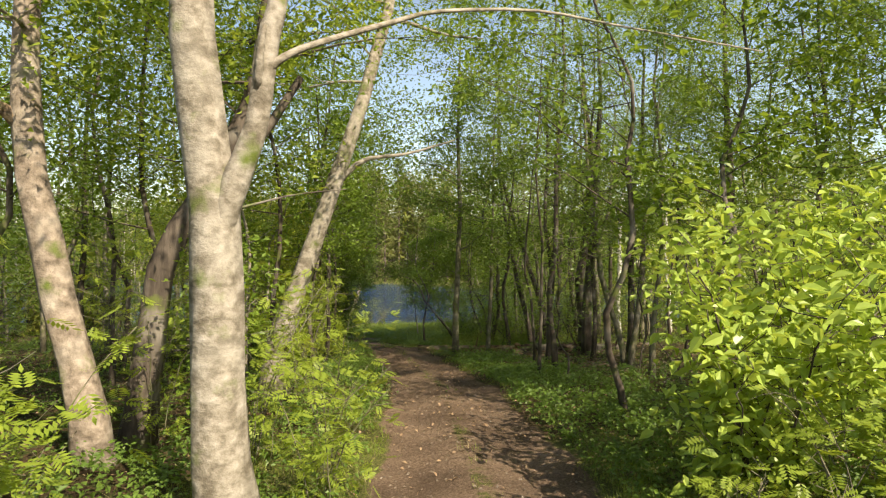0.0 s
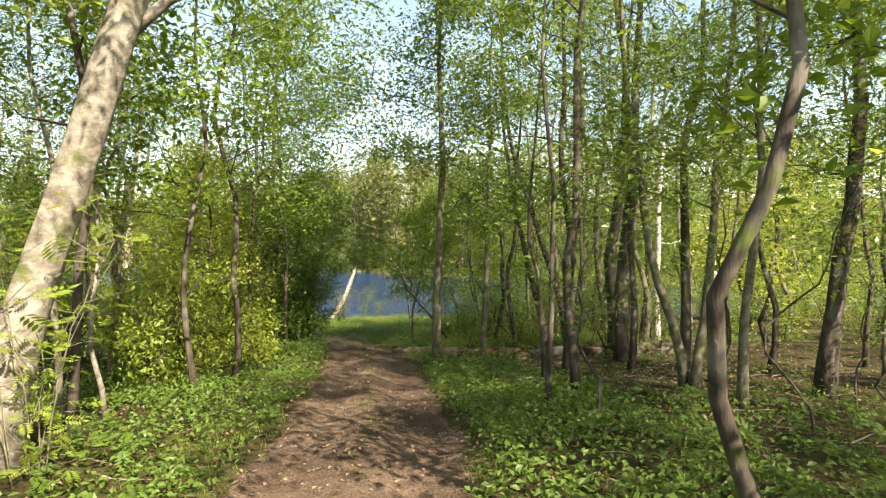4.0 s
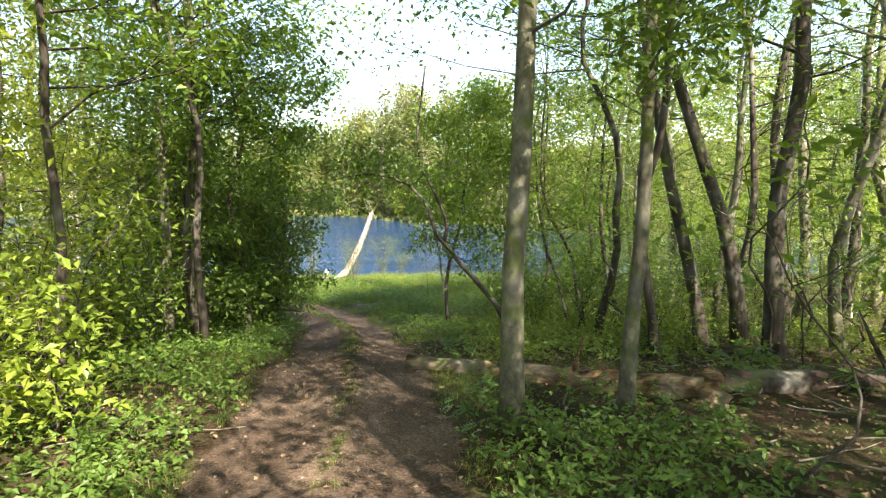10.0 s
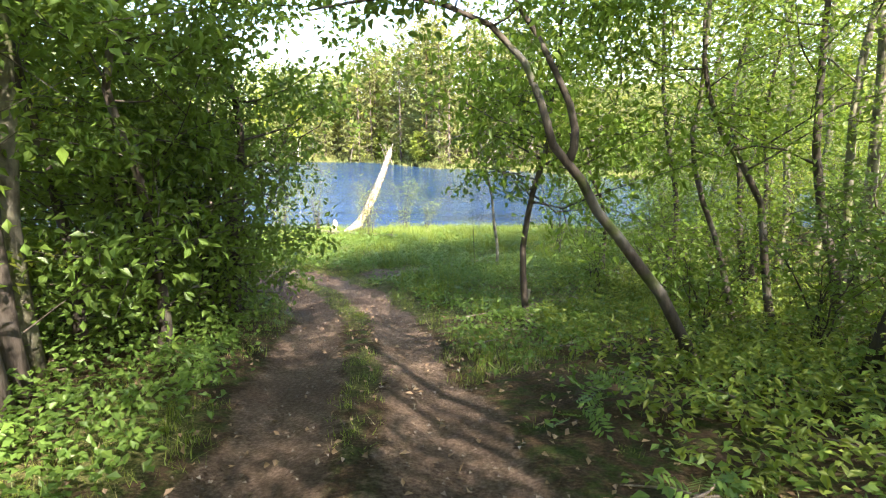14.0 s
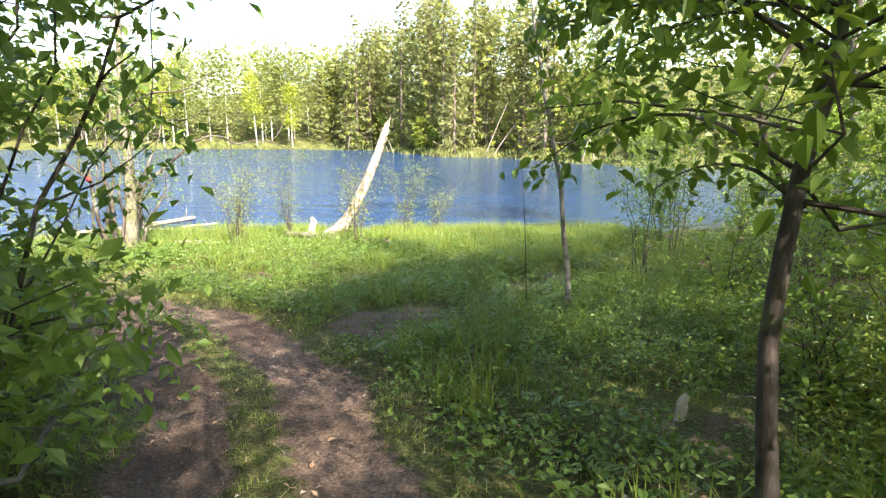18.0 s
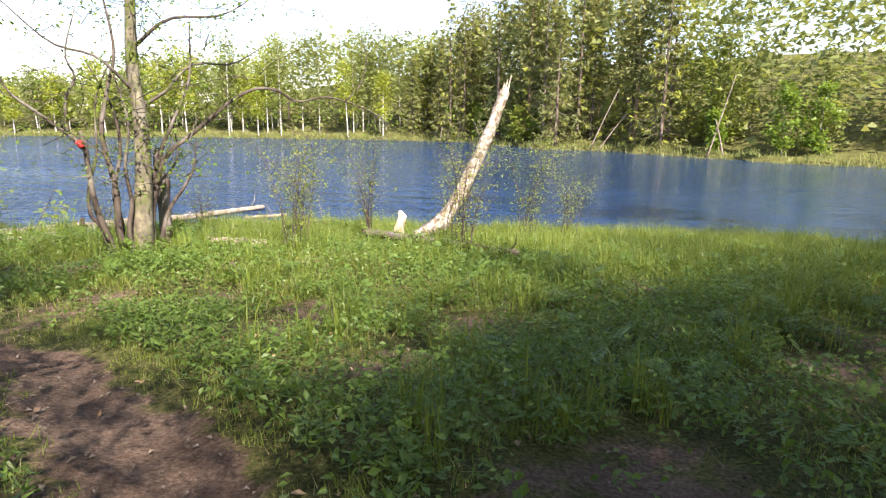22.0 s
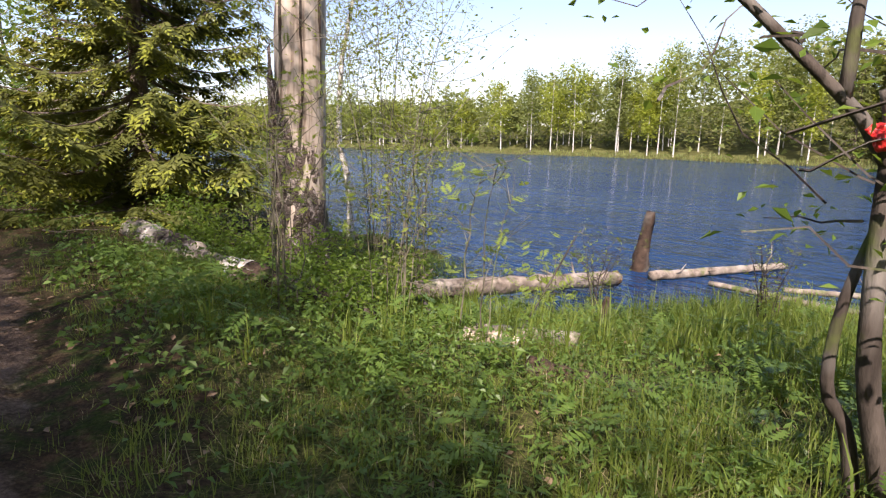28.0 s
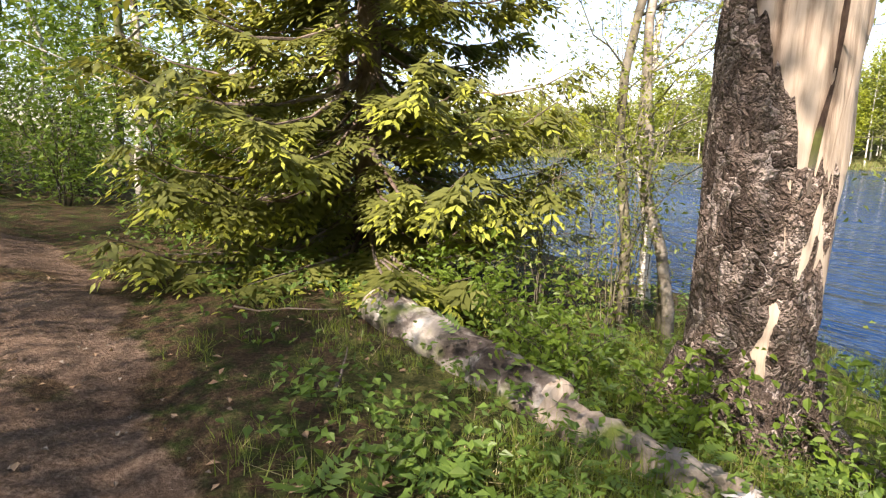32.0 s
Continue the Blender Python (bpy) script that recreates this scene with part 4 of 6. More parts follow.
# trees that stand free enough to tell apart: x, y, height, radius, bark, bends
ROW = (
    (-0.04, 13.15, 12, 0.105, BARK_GREY, ((0.15, 0.02, 0), (0.5, 0.12, 0.1), (1, 0.2, 0.3))),
    (1.05, 13.4, 10, 0.075, BARK_GREY, ((0.2, 0.06, 0), (0.5, 0.22, 0.1), (1, 0.3, 0.4))),
    (1.45, 7.25, 8, 0.045, BARK_DARK, ((0.3, 0.03, 0.05), (0.6, 0.0, 0.1), (1, 0.1, 0))),
    (1.75, 9.2, 8, 0.04, BARK_DARK, ((0.3, -0.1, 0), (0.6, -0.05, 0.1), (1, 0.2, 0))),
    (4.7, 14.6, 13, 0.19, BARK_DARK, ((0.2, 0, 0), (0.5, 0.1, 0), (1, -0.1, 0.4))),
    (4.5, 13.5, 13, 0.17, BARK_DARK, ((0.15, 0.02, 0), (0.5, 0.3, 0.1), (1, 0.4, 0.4))),
    (4.25, 9.35, 10, 0.085, BARK_GREY, ((0.1, -0.1, 0), (0.3, -0.6, 0.3), (0.6, -1.0, 0.5), (1, -1.2, 0.8))),
    (4.3, 9.2, 10, 0.09, BARK_GREY, ((0.1, 0.15, 0), (0.25, 0.45, 0.1), (0.5, 0.6, 0.2), (1, 1.2, 0.3))),
    (4.05, 7.1, 10, 0.07, BARK_GREY, ((0.3, 0.15, 0), (0.6, 0.1, 0), (1, 0.3, 0))),
    (6.3, 8.75, 12, 0.15, BARK_DARK, ((0.2, 0.2, 0), (0.5, 0.5, 0), (1, 0.5, 0.5))),
    (3.9, 16.2, 12, 0.13, BARK_DARK, ((0.15, 0.0, 0), (0.4, 0.15, 0), (1, 0.3, 0.5))),
    (4.1, 17.6, 12, 0.13, BARK_DARK, ((0.12, -0.3, 0), (0.3, -0.9, 0.2), (0.5, -1.5, 0.3), (0.7, -1.9, 0.4), (1, -2.2, 0.6))),
    (3.4, 17.4, 11, 0.11, BARK_DARK, ((0.12, -0.25, 0), (0.3, -0.75, 0.2), (0.6, -1.2, 0.3), (1, -1.3, 0.6))),
    (5.6, 12.6, 12, 0.12, BARK_DARK, ((0.2, 0.1, 0), (0.6, 0.3, 0), (1, 0.2, 0))),
    (6.0, 19.8, 12, 0.12, BARK_DARK, ((0.15, -0.15, 0), (0.4, -0.3, 0), (1, 0.2, 0))),
    (7.7, 22.4, 12, 0.14, BARK_GREY, ((0.2, 0, 0), (0.6, -0.3, 0), (1, -0.2, 0))),
    (5.0, 23.8, 11, 0.11, BARK_GREY, ((0.2, 0.1, 0), (0.6, -0.2, 0), (1, 0.3, 0))),
    (8.7, 22.2, 12, 0.13, BIRCH, ((0.2, 0, 0), (0.6, 0.2, 0), (1, 0.3, 0))),
    (10.6, 24, 13, 0.14, BARK_GREY, ()), (13.7, 27.6, 13, 0.16, BIRCH, ()), (6.9, 24.9, 11, 0.1, BARK_DARK, ()),
    (2.15, 20.5, 6.5, 0.05, BARK_DARK, ((0.2, -0.35, 0.1), (0.5, -0.9, 0.3), (1, -1.0, 0.6))),
    (2.8, 20.4, 7, 0.065, BARK_DARK, ((0.2, -0.15, 0.1), (0.5, -0.4, 0.3), (1, -0.2, 0.6))),
    (1.9, 21.1, 6.5, 0.045, BARK_DARK, ((0.2, -0.3, 0.1), (0.5, -0.6, 0.3), (1, -0.7, 0.6))),
    (3.1, 23.7, 7.5, 0.06, BARK_DARK, ((0.2, -0.2, 0), (0.5, -0.25, 0.1), (1, 0.1, 0.2))),
    (3.3, 23.9, 7, 0.05, BARK_DARK, ((0.2, 0.1, 0), (0.5, 0.15, 0.1), (1, 0.5, 0.2))),
    (5.4, 21.6, 12, 0.1, BARK_GREY, ()), (6.6, 17.9, 12, 0.1, BARK_GREY, ()), (7.4, 20.3, 12.5, 0.11, BARK_DARK, ()), (4.6, 25.6, 10, 0.08, BARK_GREY, ()), (6.2, 27.2, 11, 0.09, BARK_GREY, ()), (8.6, 25.0, 12, 0.1, BARK_GREY, ()), (4.8, 19.4, 11, 0.08, BARK_DARK, ()), (3.7, 21.9, 11, 0.07, BARK_GREY, ()), (5.2, 16.8, 12, 0.09, BARK_GREY, ()),
    (-5.6, 17.6, 11, 0.1, BARK_GREY, ((0.2, 0.02, 0), (0.6, 0.0, 0.1), (1, 0.1, 0.1))),
    (-5.3, 17.75, 11, 0.105, BARK_GREY, ((0.2, 0.06, 0), (0.6, 0.2, 0.1), (1, 0.4, 0.1))),
    (-11.8, 23, 11, 0.13, BARK_GREY, ()), (-11.2, 24.8, 11, 0.11, BARK_GREY, ()),
    (-8.2, 15.1, 11, 0.1, BARK_GREY, ()), (-11, 18.1, 12, 0.12, BARK_GREY, ()), (-5.9, 9.7, 10, 0.055, BARK_GREY, ()),
    (-7.4, 12.4, 11, 0.08, BARK_GREY, ()), (-5.3, 7.4, 9, 0.05, BARK_SMOOTH, ()), (-4.6, 7.3, 8, 0.035, BARK_SMOOTH, ()),
)
for x, y, h, r, bark, bends in ROW:
    deciduous("alder_tree", x, y, h, r, R, DARK if bark is BARK_DARK else ("white-stemmed birch in the wood" if bark is BIRCH else GREY), bends=bends, first=0.3, limbs=14, reach=0.2, rise=0.45,
              count=1900 if h < 7.6 else int((1950 + 150 * h) * (0.38 if x > 3 and 15 < y < 23 else (1.9 if -1 < x < 1.2 and y > 12 else (0.45 if x in (1.45, 1.75) else (1.6 if 4 < x < 4.4 and 7 < y < 10 else 1))))), size=0.11, leaf=LEAF_ALDER if R.random() < 0.6 else LEAF_CHERRY, bark=bark, spread=0.26, group="woodland trees")

# leafy trees close to the head of the track
# first three stand out of view, added to shade the ground on the right
for x, y, h, n, lf in ((6.6, -0.7, 8.5, 4000, LEAF_CHERRY), (8.6, -2.6, 10, 4000, LEAF_ALDER), (8.2, 2.2, 10, 4000, LEAF_ALDER), (-7.8, 6.5, 11, 5200, LEAF_ALDER), (-9.5, 10.5, 12, 5200, LEAF_ALDER), (-10.5, 4.5, 12, 4800, LEAF_CHERRY), (-12.5, 9.0, 13, 4800, LEAF_ALDER), (-8.2, 2.5, 11, 4800, LEAF_ALDER), (6.2, 1.9, 9.5, 3200, LEAF_CHERRY), (6.6, 4.8, 11, 5200, LEAF_ALDER), (9.5, 7.5, 11, 4400, LEAF_ALDER), (9.8, 12.5, 11, 4200, LEAF_ALDER), (9.2, 17.5, 11, 4200, LEAF_CHERRY), (-4.3, 2.6, 8.5, 5200, LEAF_ROWAN), (-5.8, 3.8, 9.5, 5600, LEAF_ALDER), (-6.9, 1.6, 9, 5000, LEAF_ALDER), (-4.0, 10.6, 11, 4400, LEAF_ALDER), (-4.5, 6.4, 11, 4400, LEAF_ALDER), (11, 13.5, 10.5, 3600, LEAF_ALDER), (6.6, 10.9, 11, 5600, LEAF_CHERRY), (8.3, 9.7, 11, 4800, LEAF_ALDER), (7.7, 6.7, 10.5, 3600, LEAF_CHERRY),
                       (3.0, 1.7, 8, 4600, LEAF_ALDER), (1.7, 2.4, 8.5, 1300, LEAF_ALDER), (-5.3, 18.4, 9.5, 4200, LEAF_ALDER),
                       (-3.9, 8.6, 8.5, 3800, LEAF_ALDER), (-4.6, 13.6, 9, 4200, LEAF_ALDER), (-4.5, 16.6, 10.5, 4600, LEAF_CHERRY)):
    made_tree = deciduous("alder_tree", x, y, h, 0.028 + 0.003 * h, R, "leafy young alder beside the track", first=0.32, limbs=18, reach=0.32, rise=0.4, count=n, size=0.135 if y < 7 else 0.11, leaf=lf, bark=BARK_DARK, spread=0.28, fan=0.2 if (x < -3.8 and y > 10) else (2.6 if x == 1.7 else None), group="leafy trees by the track")

# tall trees whose long limbs roof the track
# canopy added largely overhead to shade the track side and close sky gaps
for x, y, h, n, way in ((2.5, 10.9, 12.5, 4600, math.pi), (2.1, 8.3, 11.5, 5200, 3.4), (-4.9, 17.2, 9.8, 1800, 0.0), (1.9, 18.4, 9.4, 3000, 3.0), (2.3, 16.4, 9.5, 3800, math.pi), (4.2, 12.0, 11, 3600, 3.6)):
    deciduous("alder_tree", x, y, h, 0.075, R, "tall dark alder with long limbs over the track", first=0.46 if y < 14 else 0.5, limbs=16, reach=0.36, rise=0.3, count=n, size=0.1, leaf=LEAF_ALDER if way else LEAF_CHERRY, bark=BARK_DARK, spread=0.26, fan=way, longest=3.6, droop=0.4, group="tall trees over the track")

# the wood on both sides of the track
made = [(t[0], t[1]) for t in ROW]
tries = 0
while len(made) < 114 and tries < 4000:
    tries += 1
    x, y = R.uniform(-26, 26), R.uniform(-17, 37)
    d = float(away(TRACK, np.array([x]), np.array([y]))[0][0])
    w = float(away(WALKED, np.array([x]), np.array([y]))[0][0])
    open_ground = (y > 18 and -24 < x < 2.5 + 0.35 * max(0, 24 - y)) or (y > 25 and -19 < x < 4.5) or y > near_shore(x) - 1.5 or (x < -17 and y > 24)
    if d < 2.6 or w < 2.4 or open_ground or (-0.5 < x < 8.5 and 3 < y < 24.5) or (1 < x < 20 and y < 0) or (-7 < x < -3 and -3 < y < 6) or any((x - a) ** 2 + (y - b) ** 2 < 1.7 for a, b in made):
        continue
    made.append((x, y))
    h = R.uniform(8, 14) if x < 9 else R.uniform(6.5, 10)
    close = d < 9
    deciduous("alder_tree", x, y, h, R.uniform(0.05, 0.13), R, GREY, first=R.uniform(0.12, 0.35), limbs=13 if close else 9, reach=0.2, rise=0.45, count=(2250 if y > -7 else 900) if close else 1000, size=(0.15 if y > -7 else 0.24) if close else 0.24,
              leaf=(LEAF_ALDER, LEAF_CHERRY, LEAF_BIRCH)[int(R.integers(0, 3))], bark=(BARK_GREY, BARK_DARK, BARK_DARK)[int(R.integers(0, 3))], spread=0.33 if close else 0.5, group="woodland trees", sides=6)

# thin young stems between the trees on the right of the track
for i in range(34):
    x, y = R.uniform(1.6, 9.0), R.uniform(4.5, 26)
    deciduous("sapling", x, y, R.uniform(2.2, 5.5), R.uniform(0.012, 0.026), R, "thin crooked sapling among the trees", first=0.3, limbs=7, reach=0.3, rise=0.5, count=190, size=0.11,
              leaf=(LEAF_ALDER, LEAF_CHERRY)[i % 2], bark=BARK_DARK, spread=0.2, group="thin saplings", sides=6)

# leafy bird cherries that hang over the left of the track, and thickets in the wood
# sunlight before y 18 is put in as paler birch and rowan leaf colour
for x, y, h, n, lf in ((-4.6, 20.3, 6.2, 8500, LEAF_CHERRY), (-4.7, 18.7, 5.6, 7500, LEAF_CHERRY), (-5.6, 21.5, 6.0, 7500, LEAF_CHERRY), (-7.2, 22.0, 6.8, 6500, LEAF_CHERRY), (-9.0, 21.2, 6.8, 4500, LEAF_CHERRY),
                       (-6.3, 19.6, 6.5, 5000, LEAF_CHERRY), (-7.3, 17.4, 6.8, 4500, LEAF_BIRCH), (-6.4, 15.2, 6.0, 4800, LEAF_BIRCH), (-5.2, 12.0, 5.0, 4600, LEAF_BIRCH), (-6.6, 9.6, 5.2, 4200, LEAF_ROWAN), (-8.6, 13.0, 6.5, 3600, LEAF_BIRCH)):
    deciduous("bird_cherry_tree", x, y, h, 0.06, R, "low spreading bird cherry with layered drooping boughs", "tree", first=0.07, limbs=30, reach=0.34, rise=0.16, count=n, size=0.1, leaf=lf, bark=BARK_DARK, leaf_kind="plain", spread=0.17, droop=0.5, group="bird cherries by the bend")
# bushes before y 12 take the paler rowan leaf in place of sunlight
for x, y, h, n in ((-4.9, 9.2, 2.4, 2000), (-5.0, 10.9, 2.6, 2000), (-4.75, 20.1, 3.2, 4200), (-4.95, 18.9, 2.6, 3200), (-5.2, 21.5, 3.2, 3200)):
    shrub("bird_cherry_bush", x, y, h, R, "leafy bird cherry bush at the side of the track", 10, 0.5, n, 0.098, LEAF_CHERRY if y > 12 else LEAF_ROWAN, BARK_DARK, "plain", 0.018, 0.02, 0.19, 0.5, group="bird cherries by the bend")
for i in range(40):
    for _ in range(60):
        x, y = R.uniform(-14, 14), R.uniform(-9, 33)
        d = float(away(TRACK, np.array([x]), np.array([y]))[0][0])
        if d > 2.3 and not (x > 0.5 and y < 0.5) and not (y > 18 and -20 < x < 2.2) and not (0.5 < x < 7.5 and 3 < y < 25) and not (y > 24 and x < 4) and y < near_shore(x) - 1:
            break
    shrub("undergrowth_bush", x, y, R.uniform(1.4, 3.4), R, "leafy young bush in the undergrowth", 5, 0.5, 1000, 0.105, (LEAF_ALDER, LEAF_CHERRY, LEAF_ROWAN)[int(R.integers(0, 3))], BARK_DARK, "plain", 0.014, 0.1, 0.25, group="undergrowth bushes")

# ---- the bend and the meadow ----
# the crown takes the paler alder leaf: sunlight put into its colour
overhang = deciduous("sapling", -0.88, 21.12, 5.6, 0.05, R, "young bird cherry with drooping leafy twigs at the meadow edge", bends=((0.2, -0.02, 0.2), (0.3, 0.1, 0.33), (0.434, 0.32, 0.5), (0.54, 0.36, 0.63), (1, 0.5, 0.9)), first=0.3, limbs=34, reach=0.36, rise=0.2,
          count=6500, size=0.105, leaf=LEAF_ALDER, bark=BARK_DARK, leaf_kind="fine", spread=0.24, droop=0.5)
for ctrl, n in (([(0.1, 0.35, 1.75), (-0.3, 0.6, 2.0), (-0.7, 0.9, 1.95), (-1.02, 1.12, 1.72)], 110), ([(0.3, 0.5, 2.45), (-0.2, 0.7, 2.55), (-0.7, 0.9, 2.55), (-1.1, 1.0, 2.42)], 150),
                ([(0.2, 0.4, 2.2), (-0.4, 0.2, 2.5), (-0.8, 0.05, 2.55), (-1.1, -0.1, 2.45)], 90), ([(0.35, 0.6, 2.9), (0.0, 1.0, 3.0), (-0.5, 1.5, 2.9), (-0.9, 1.8, 2.65)], 150), ([(0.3, 0.6, 2.3), (0.1, 1.3, 2.6), (-0.3, 1.8, 2.5), (-0.75, 2.1, 2.2)], 150), ([(0.35, 0.7, 2.6), (0.35, 1.5, 2.8), (0.2, 2.1, 2.7), (-0.2, 2.6, 2.4)], 150), ([(0.3, 0.55, 2.6), (-0.1, 1.0, 2.95), (-0.55, 1.35, 2.95), (-1.0, 1.55, 2.75)], 150), ([(0.1, 0.3, 1.6), (0.0, 0.7, 1.75), (-0.1, 1.2, 1.7), (-0.2, 1.7, 1.5)], 70)):
    ln = spline(ctrl, 12)
    bough = part("limb", tubes([tube(ln, np.linspace(0.014, 0.003, 12), 5, cap=False)]), BARK_DARK, overhang, "thin leafy bough over the track", True)
    pts = ln[R.integers(2, 12, n)] + R.normal(0, 0.1, (n, 3)) * np.array([1, 1, 0.8])
    pts = pts[clear_of_walk(pts + np.array(overhang.location), 0.85)]
    tagged(part("leaf_spray", leaves(R, pts, 0.075, 0.66, 0.6, 0.4, 0.12, True), LEAF_CHERRY, bough), kind="stuff")
arch = deciduous("leaning_tree", 0.5, 18.54, 5.0, 0.062, R, "crooked grey stem that leans and arches over the track", bends=((0.122, -0.39, -0.2), (0.22, -0.77, -0.38), (0.312, -1.13, -0.61), (0.382, -1.35, -0.76), (0.408, -1.46, -0.79), (0.446, -1.49, -0.75), (0.502, -1.66, -0.76), (0.558, -1.88, -0.78), (0.59, -2.18, -0.83), (0.602, -2.63, -0.95), (0.58, -3.2, -1.1)), first=0.6, limbs=8,
                 reach=0.14, count=900, size=0.085, leaf=LEAF_CHERRY, bark=BARK_DARK, leaf_kind="fine", spread=0.25, droop=0.4)
part("stem", tubes([tube(spline([(-1.35, -0.76, 1.88), (-1.31, -0.74, 2.01), (-1.32, -0.64, 2.23), (-1.44, -0.53, 2.53), (-1.65, -0.42, 2.95), (-1.85, -0.32, 3.4), (-1.7, -0.1, 4.9)], 9), np.linspace(0.036, 0.016, 9), 8)]), BARK_DARK, arch, "second stem from the fork", True)
deciduous("sapling", -1.12, 25.75, 5.2, 0.036, R, "thin pale sapling with few leaves in the meadow", bends=((0.2, -0.12, 0), (0.55, -0.44, 0), (1, -0.75, 0.1)), first=0.35, limbs=10, reach=0.25, count=420, size=0.075, leaf=LEAF_ALDER, bark=BARK_SMOOTH, leaf_kind="fine", spread=0.2, fan=0.2)
deciduous("sapling", 0.9, 25.1, 6.5, 0.045, R, "leafy young alder at the meadow edge", first=0.22, limbs=16, reach=0.32, count=3000, size=0.09, leaf=LEAF_ALDER, bark=BARK_DARK, leaf_kind="fine", spread=0.25)
deciduous("sapling", 1.5, 23.0, 7.5, 0.05, R, "leafy young alder at the meadow edge", first=0.3, limbs=16, reach=0.3, count=3000, size=0.09, leaf=LEAF_ALDER, bark=BARK_DARK, leaf_kind="fine", spread=0.25)
for x, y, h, n in ((0.5, 28.6, 3.2, 800), (2.6, 27.5, 3.4, 1500), (3.8, 30.5, 3.6, 1500), (2.2, 33.2, 3.0, 1300), (5.2, 34.5, 3.4, 1400), (2.3, 25.2, 2.8, 1400), (3.2, 25.9, 3.6, 1900), (4.6, 27.6, 4.2, 2000), (6.2, 29.4, 4.2, 2000), (1.6, 30.4, 3.4, 1300), (8.3, 28.4, 4.4, 2000), (5.4, 24.8, 3.6, 1700)):
    shrub("willow_bush", x, y, h, R, "slender-stemmed bush with light green leaves", 8, 0.4, int(n * 1.4), 0.075, LEAF_ALDER, BARK_GREY, "plain", 0.011, 0.2, 0.2, group="bushes by the meadow")
for x, y, h, n in ((-7.9, 31.6, 2.5, 900), (-7.3, 33.6, 2.2, 800), (-8.9, 34.0, 1.9, 600), (-5.6, 33.2, 2.2, 800), (-4.4, 35.0, 2.4, 1500), (-5.1, 31.8, 2.1, 500), (-3.6, 36.0, 1.6, 700), (-12.0, 35.2, 1.0, 260), (-13.8, 34.2, 1.2, 260)):
    shrub("willow_bush", x, y, h, R, "half-bare willow bush with small fresh leaves", 9, 0.38, n, 0.05, LEAF_WILLOW, BARK_DARK, "plain", 0.0095, 0.25, 0.11, group="shore willows", split=True)
for x, y, h, n in ((-15.4, 31.9, 4.4, 1300), (-16.0, 32.9, 5.0, 1700), (-13.75, 30.7, 2.4, 700), (-18.0, 33.6, 5.2, 1800), (-19.6, 33.4, 4.8, 1500), (-18.6, 32.0, 2.6, 1200), (-19.9, 32.3, 3.0, 1200), (-20.6, 33.8, 3.0, 600)):
    shrub("willow_bush", x, y, h, R, "tall thin willow bush with yellow-green leaves", 9, 0.3, n, 0.055, LEAF_WILLOW, BARK_GREY, "plain", 0.0085, 0.2, 0.14, group="tall shore willows")
for x, y, h, n in ((-14.2, 29.9, 2.8, 90), (-13.43, 32.6, 1.0, 120), (-12.6, 30.5, 1.6, 90), (-15.05, 30.25, 2.6, 110), (-14.7, 30.0, 2.2, 60)):
    shrub("rowan_sapling", x, y, h, R, "thin young rowan stems with fresh leaves", 3, 0.2, n, 0.13, LEAF_ROWAN, BARK_GREY, "pinnate", 0.009, 0.35, 0.12, group="rowan saplings", split=True)


for x, y, h, n in ((0.9, 19.7, 1.2, 700), (1.7, 18.9, 1.6, 900), (2.6, 19.3, 1.8, 900), (1.3, 21.9, 1.7, 1000), (2.5, 22.2, 2.2, 1200), (0.5, 23.3, 1.1, 700), (3.6, 20.9, 2.0, 900), (1.9, 24.0, 1.8, 1000), (3.4, 17.9, 1.6, 800), (4.6, 18.6, 1.8, 800), (4.8, 22.7, 2.2, 900), (1.1, 26.6, 1.3, 800), (2.4, 16.9, 1.2, 600), (5.9, 20.7, 2.2, 800)):
    shrub("undergrowth_bush", x, y, h, R, "leafy young bush at the edge of the meadow", 7, 0.55, n, 0.085, (LEAF_ALDER, LEAF_CHERRY)[n % 200 // 100], BARK_DARK, "plain", 0.01, 0.1, 0.16, group="bushes right of the bend")


def stalks(name, at, label, category, lines, bark, sides=10, rng=R, rugged=0.05):
    """Stems from one root, each a part: (name, control points, radius at foot, radius at end)."""
    root = thing(name, at, label, category)
    for nm, ctrl, ra, rb_ in lines:
        n = max(8, 3 * len(ctrl))
        part(nm, tubes([tube(spline(ctrl, n), np.linspace(ra, rb_, n), sides, rng, rugged)]), bark if nm == "trunk" else BARK_DARK, root, smooth=True)
    return root


# the old alder at the water, with its bag
az, ay = -9.72, 30.42
zz = float(level(az, ay))
rt_, fw_ = np.array([0.763, 0.647, 0]), np.array([-0.647, 0.763, 0])


def off(r_, h, f_=0.0):
    return tuple(rt_ * r_ + fw_ * f_ + np.array([0, 0, h]))


